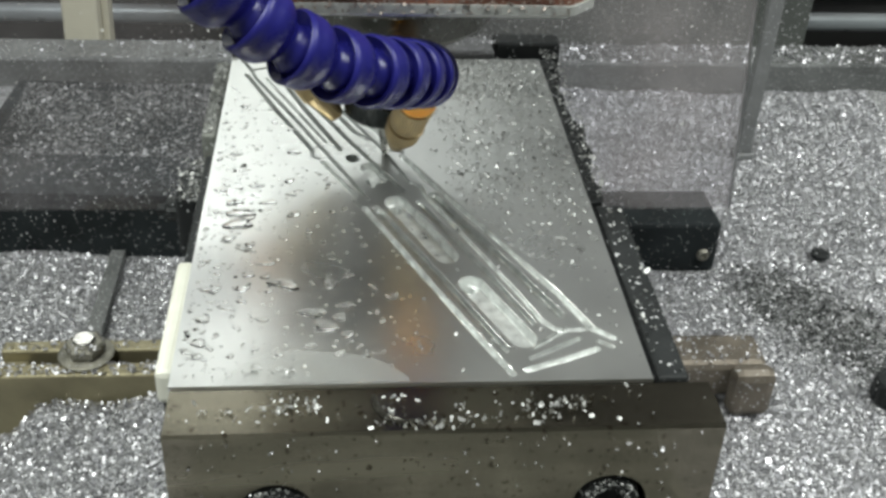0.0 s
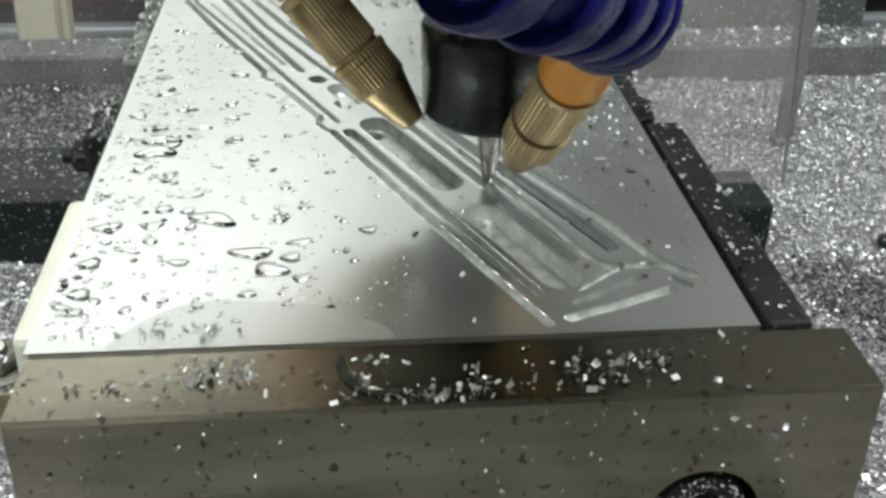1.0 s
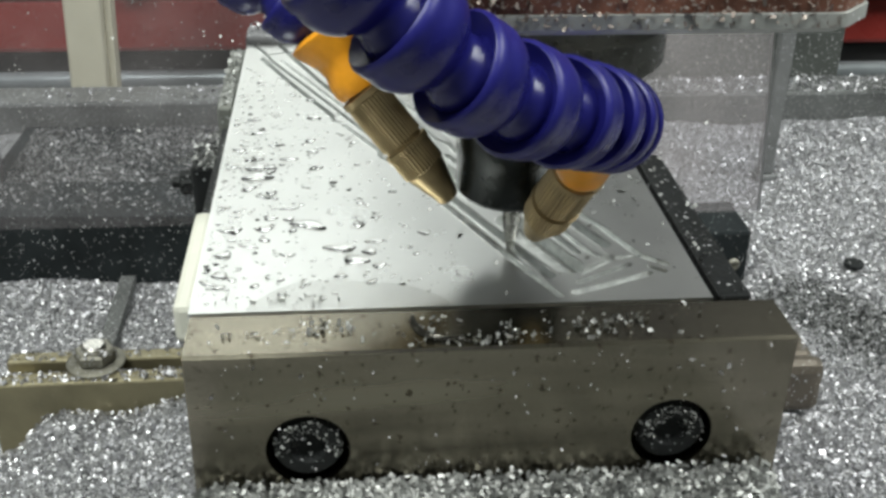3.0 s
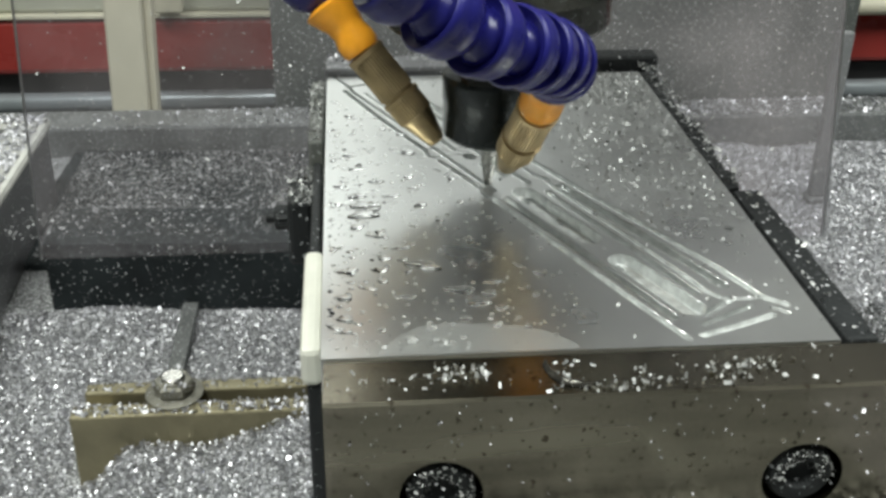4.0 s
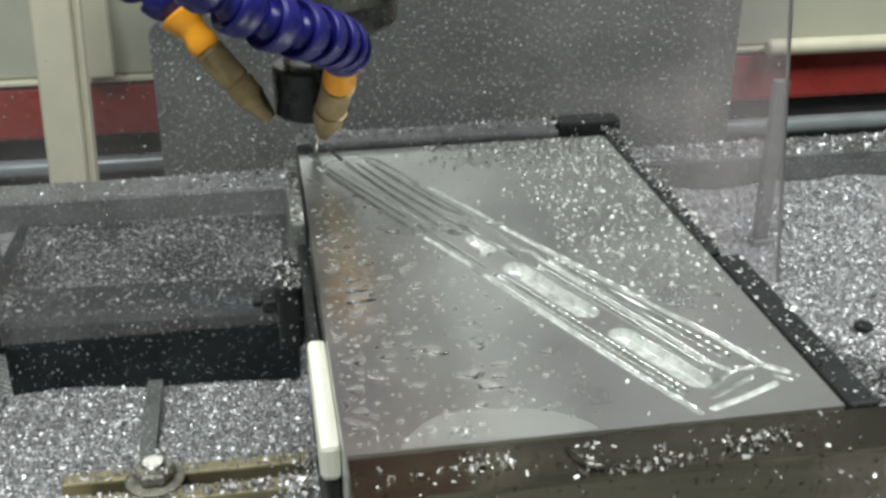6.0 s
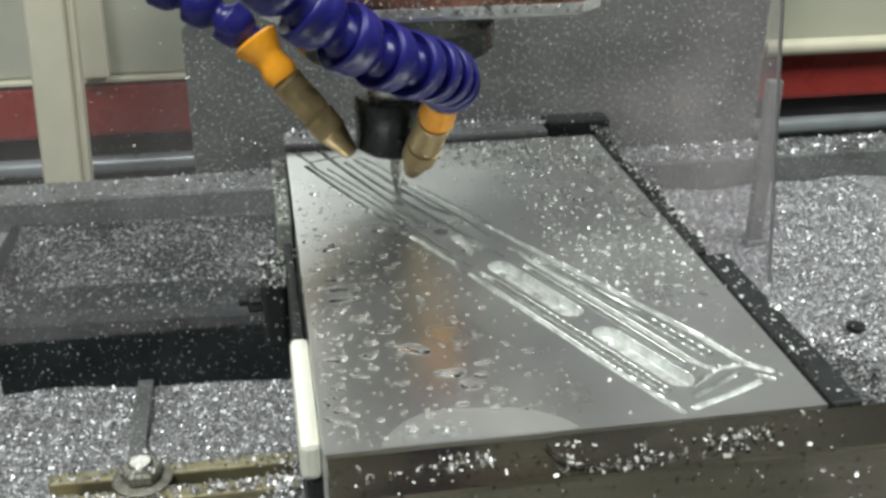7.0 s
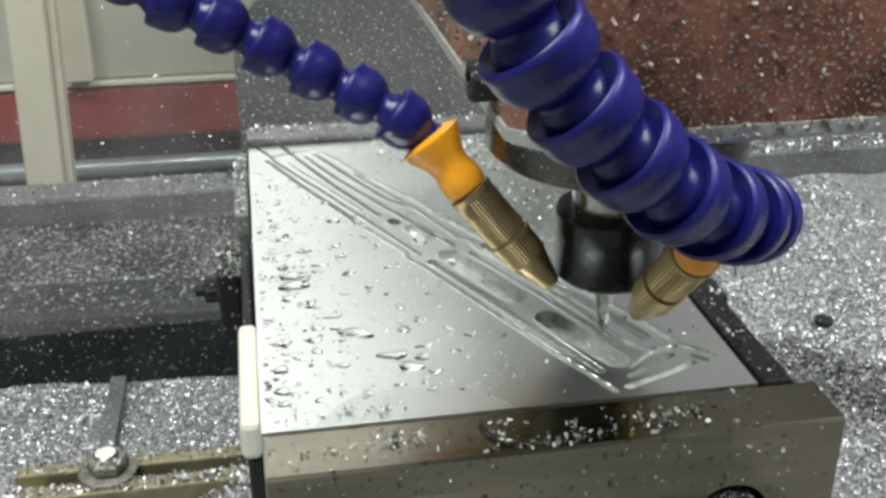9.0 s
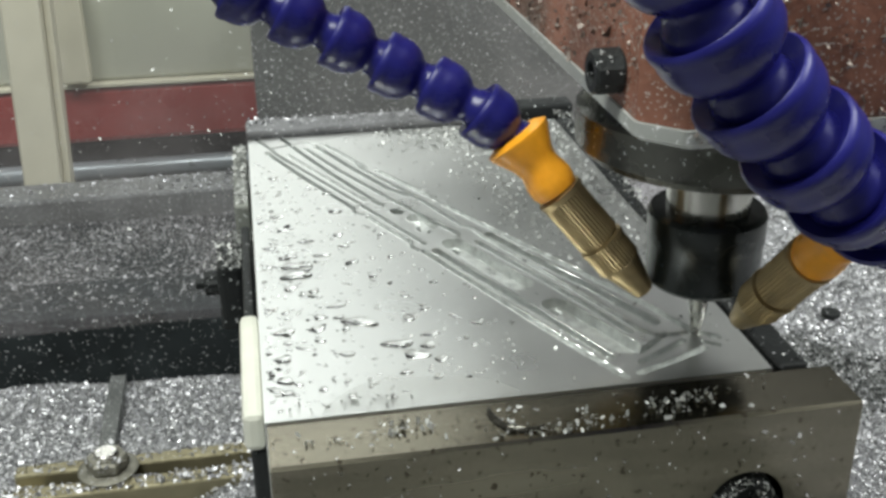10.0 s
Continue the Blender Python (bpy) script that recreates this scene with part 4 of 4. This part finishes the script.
def table_chips():
    x, y = strew(320000, -0.16, 0.40, -0.02, 0.479, clear_of, 3)
    # wet marks the chips near this line that take the darker material
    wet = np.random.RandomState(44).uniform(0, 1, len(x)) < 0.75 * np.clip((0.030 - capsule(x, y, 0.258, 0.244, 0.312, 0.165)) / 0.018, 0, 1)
    chips("darker_chips", np.stack([x, y, bed_height(x, y)], -1)[wet], DARKCHIP, "darker chips on the table beside the vise", "chips", 0.00125, 0.0005, 0.6, 14)
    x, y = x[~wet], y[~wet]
    chips("table_chips", np.stack([x, y, bed_height(x, y)], -1), CHIP, "silver aluminium chips covering the table", "chips", 0.00112, 0.0005, 0.6, 4)
    # unseen chips before the vise, added so the jaw's face reflects something bright
    x, y = strew(60000, -0.30, 0.50, -0.295, -0.02, clear_of, 17)
    chips("front_chips", np.stack([x, y, bed_height(x, y)], -1), CHIP, "silver aluminium chips on the table before the vise", "chips", 0.0022, 0.0006, 0.6, 18)
    x, y = strew(4500, -0.3, 0.6, 0.481, 0.511, lambda a, b: RS.uniform(0, 1, len(a)) < np.clip((a + 0.15) / 0.35, 0.08, 1.0), 5)
    chips("ledge_chips", np.stack([x, y, np.full_like(x, -0.0139)], -1), CHIP, "silver chips strewn along the rear ledge", "chips", 0.0021, 0.0005, 0.5, 6)
    x, y = strew(24000, -0.160, -0.006, 0.292, 0.474, lambda a, b: ((b > 0.335) & (np.sin(60 * a + 2) * np.sin(50 * b) + RS.uniform(-1, 0.6, len(a)) > -0.6)) | (RS.uniform(0, 1, len(a)) < 0.16), 8)
    z = np.where(y < 0.3215 + 0.052 * (-x), FLOOR + 0.037, FLOOR + 0.0052)
    chips("block_chips", np.stack([x, y, z], -1), DULLCHIP, "silver chips dusting the black block", "chips", 0.00115, 0.0004, 0.4, 9)
    x, y = strew(20000, 0.001, 0.129, -0.058, -0.002, lambda a, b: a > -9, 10)
    z = 0.0712 + 0.005 * np.exp(-((y + 0.004) / 0.012) ** 2) * (0.4 + 0.6 * np.sin(40 * x) ** 2)
    near = np.random.RandomState(12)
    x, y = np.concatenate([x, near.uniform(0.001, 0.129, 5000)]), np.concatenate([y, -0.0012 - np.abs(near.normal(0, 0.006, 5000))])
    z = np.concatenate([z, 0.0735 + 0.004 * near.uniform(0, 1, 5000) * np.exp(-((y[-5000:]) / 0.008) ** 2)])
    chips("shelf_chips", np.stack([x, y, z], -1), PLATECHIP, "heap of silver chips in front of the jaw", "chips", 0.0012, 0.0006, 0.8, 11)


table_chips()


def piece_chips():
    def dense(a, b):
        right = (a - A[0]) * N[0] + (b - A[1]) * N[1]
        heap = np.clip((b + 0.35 * (a - 0.115) - 0.158) / 0.022, 0, 1) * np.clip((a - 0.035) / 0.03, 0, 1)
        spread = 0.45 * np.clip((a - 0.068) / 0.02, 0, 1) * np.clip((b - 0.06) / 0.05, 0, 1)
        p = np.where(right > 0.027, 0.03 + 0.9 * heap + spread + 0.04 * np.clip((right - 0.03) / 0.03, 0, 1), 0.005)
        return np.random.RandomState(21).uniform(0, 1, len(a)) < p
    x, y = strew(21000, 0.001, 0.1165, 0.018, 0.205, dense, 20)
    chips("plate_chips", np.stack([x, y, TOP - cut_depth(x, y)], -1), PLATECHIP, "loose silver chips scattered on the workpiece", "chips", 0.00082, 0.0003, 0.45, 22)
    r = np.random.RandomState(30)
    spots = []
    for cx, cy, sx, sy, n in ((0.0300, 0.0095, 0.0030, 0.0022, 55), (0.0240, 0.0070, 0.0035, 0.0022, 14), (0.0520, 0.0070, 0.0016, 0.0022, 30), (0.0610, 0.0022, 0.0060, 0.0010, 55), (0.0690, 0.0048, 0.0040, 0.0018, 30),
                              (0.0900, 0.0060, 0.0040, 0.0022, 60), (0.0970, 0.0085, 0.0050, 0.0018, 26), (0.012, 0.006, 0.006, 0.003, 16), (0.065, 0.008, 0.04, 0.004, 40), (0.022, 0.0205, 0.007, 0.0015, 45)):
        p = np.stack([r.normal(cx, sx, n), np.clip(r.normal(cy, sy, n), 0.0006, 0.0235), np.full(n, JT + 0.0001)], -1)
        p[:, 0] = np.clip(p[:, 0], 0.001, 0.128)
        p[p[:, 1] > 0.0163, 2] = TOP
        spots.append(p)
    chips("jaw_chips", np.concatenate(spots), PLATECHIP, "small clumps of silver chips on the jaw's top", "chips", 0.00085, 0.0005, 0.8, 31)
    n = 6500
    q = np.stack([r.uniform(-0.126, 0.224, n), np.zeros(n), r.uniform(0.0, 0.20, n)], -1)
    q = q[r.uniform(0, 1, n) < 0.30 + 0.70 * np.exp(-((q[:, 0] - 0.03) / 0.09) ** 2) * np.exp(-((q[:, 2] - 0.10) / 0.07) ** 2)]
    c, d = math.cos(radians(11)), math.sin(radians(11))
    g = np.stack([q[:, 0], 0.2532 + d * q[:, 2], 0.002 + c * q[:, 2]], -1)
    chips("guard_chips", g, PLATECHIP, "chips stuck to the wet acrylic guard", "chips", 0.00062, 0.0, 1.0, 36)
    n = 120
    face = np.stack([r.uniform(0.002, 0.128, n), np.full(n, -0.0004), r.uniform(0.074, 0.109, n)], -1)
    chips("face_chips", face, CHIP, "specks of chips clinging to the jaw's front", "chips", 0.0006, 0.0, 0.9, 33)
    heads = []
    for cx, cz in ((0.0249, 0.0848), (0.1058, 0.0853)):
        a, q = r.uniform(-0.3, np.pi + 0.3, 170), 0.0076 * np.sqrt(r.uniform(0.1, 1, 170))
        heads.append(np.stack([cx + q * np.cos(a), np.where(q < 0.0038, 0.0028, 0.0004) + 0 * a, cz + q * np.sin(a)], -1))
    chips("screw_chips", np.concatenate(heads), PLATECHIP, "fine chips clogging the cap screws", "chips", 0.0005, 0.0, 0.8, 37)
    n = 420
    rail = np.concatenate([np.stack([r.uniform(-0.098, -0.004, n), r.uniform(0.1530, 0.1602, n), np.full(n, FLOOR + 0.0331)], -1), np.stack([r.uniform(-0.096, -0.004, 120), r.uniform(0.1705, 0.1765, 120), np.full(120, FLOOR + 0.0316)], -1),
                           np.stack([r.normal(-0.006, 0.006, 260), r.normal(0.155, 0.010, 260), np.full(260, FLOOR + 0.0335)], -1), np.stack([r.normal(-0.062, 0.005, 60), r.normal(0.1655, 0.005, 60), np.full(60, FLOOR + 0.0399)], -1)])
    rail = np.concatenate([rail, np.stack([r.uniform(0.152, 0.215, 130), r.uniform(0.153, 0.172, 130), np.full(130, FLOOR + 0.0341)], -1)])
    chips("clamp_chips", rail, CHIP, "chips lying on the clamp bars", "chips", 0.0013, 0.0004, 0.6, 38)
    rim = np.concatenate([np.stack([r.uniform(-0.180, -0.163, 3000), r.uniform(0.16, 0.411, 3000), np.full(3000, FLOOR + 0.0541)], -1), np.stack([r.uniform(-0.34, -0.16, 900), r.uniform(0.403, 0.413, 900), np.full(900, FLOOR + 0.0541)], -1)])
    chips("rim_chips", rim, CHIP, "crust of silver chips on the tray's rim", "chips", 0.0016, 0.0004, 0.5, 39)
    rear = np.stack([r.uniform(0.0, 0.122, 260), r.uniform(0.2125, 0.2215, 260), np.full(260, 0.1135)], -1)
    chips("rear_jaw_chips", rear, CHIP, "chips along the rear jaw's top", "chips", 0.0011, 0.0003, 0.5, 34)
    side = np.concatenate([np.stack([r.uniform(0.118, 0.124, 260), r.uniform(0.100, 0.222, 260), np.full(260, 0.1115)], -1), np.stack([r.uniform(0.119, 0.126, 40), r.uniform(0.018, 0.098, 40), np.full(40, 0.1107)], -1),
                           np.stack([r.normal(-0.007, 0.003, 260), r.uniform(0.117, 0.145, 260), np.full(260, 0.1003)], -1), np.stack([r.uniform(-0.0060, -0.0016, 300), r.uniform(0.147, 0.204, 300), np.full(300, 0.1089)], -1)])
    chips("side_chips", side, PLATECHIP, "chips caked on the black side clamps", "chips", 0.0010, 0.0003, 0.7, 35)


piece_chips()


# ---- what moves ----
TIP = [
    (0.0, 0.055, 0.131), (0.3, 0.0625, 0.1125), (0.5, 0.068, 0.106), (0.7, 0.070, 0.099), (0.8, 0.0735, 0.089), (1.0, 0.079, 0.071), (1.2, 0.086, 0.058), (1.4, 0.095, 0.046), (1.6, 0.103, 0.037),
    (1.8, 0.106, 0.032), (2.0, 0.108, 0.035), (2.2, 0.102, 0.031), (2.4, 0.092, 0.024), (2.6, 0.086, 0.024), (2.8, 0.080, 0.028), (3.0, 0.0745, 0.044), (3.2, 0.068, 0.062),
    (4.3, 0.041, 0.120), (4.6, 0.0345, 0.132), (4.8, 0.031, 0.139), (5.0, 0.027, 0.152), (5.2, 0.021, 0.167), (5.3, 0.018, 0.176), (5.5, 0.009, 0.193), (5.7, 0.004, 0.204), (5.9, 0.005, 0.207), (6.2, 0.008, 0.206),
    (7.3, 0.048, 0.147), (7.5, 0.055, 0.139), (7.7, 0.060, 0.131), (8.0, 0.064, 0.119), (8.3, 0.068, 0.107), (8.5, 0.073, 0.094), (8.7, 0.079, 0.075), (8.9, 0.087, 0.058), (9.1, 0.091, 0.045), (9.2, 0.093, 0.040),
    (9.4, 0.103, 0.038), (9.6, 0.108, 0.039), (9.8, 0.107, 0.034), (10.0, 0.106, 0.036),
]


def motions():
    walk(HEAD, [(t, pose(x, y, 0.1065)) for t, x, y in TIP])
    walk(CARRIAGE, [(t, pose(x, 0, 0)) for t, x, y in TIP])


motions()
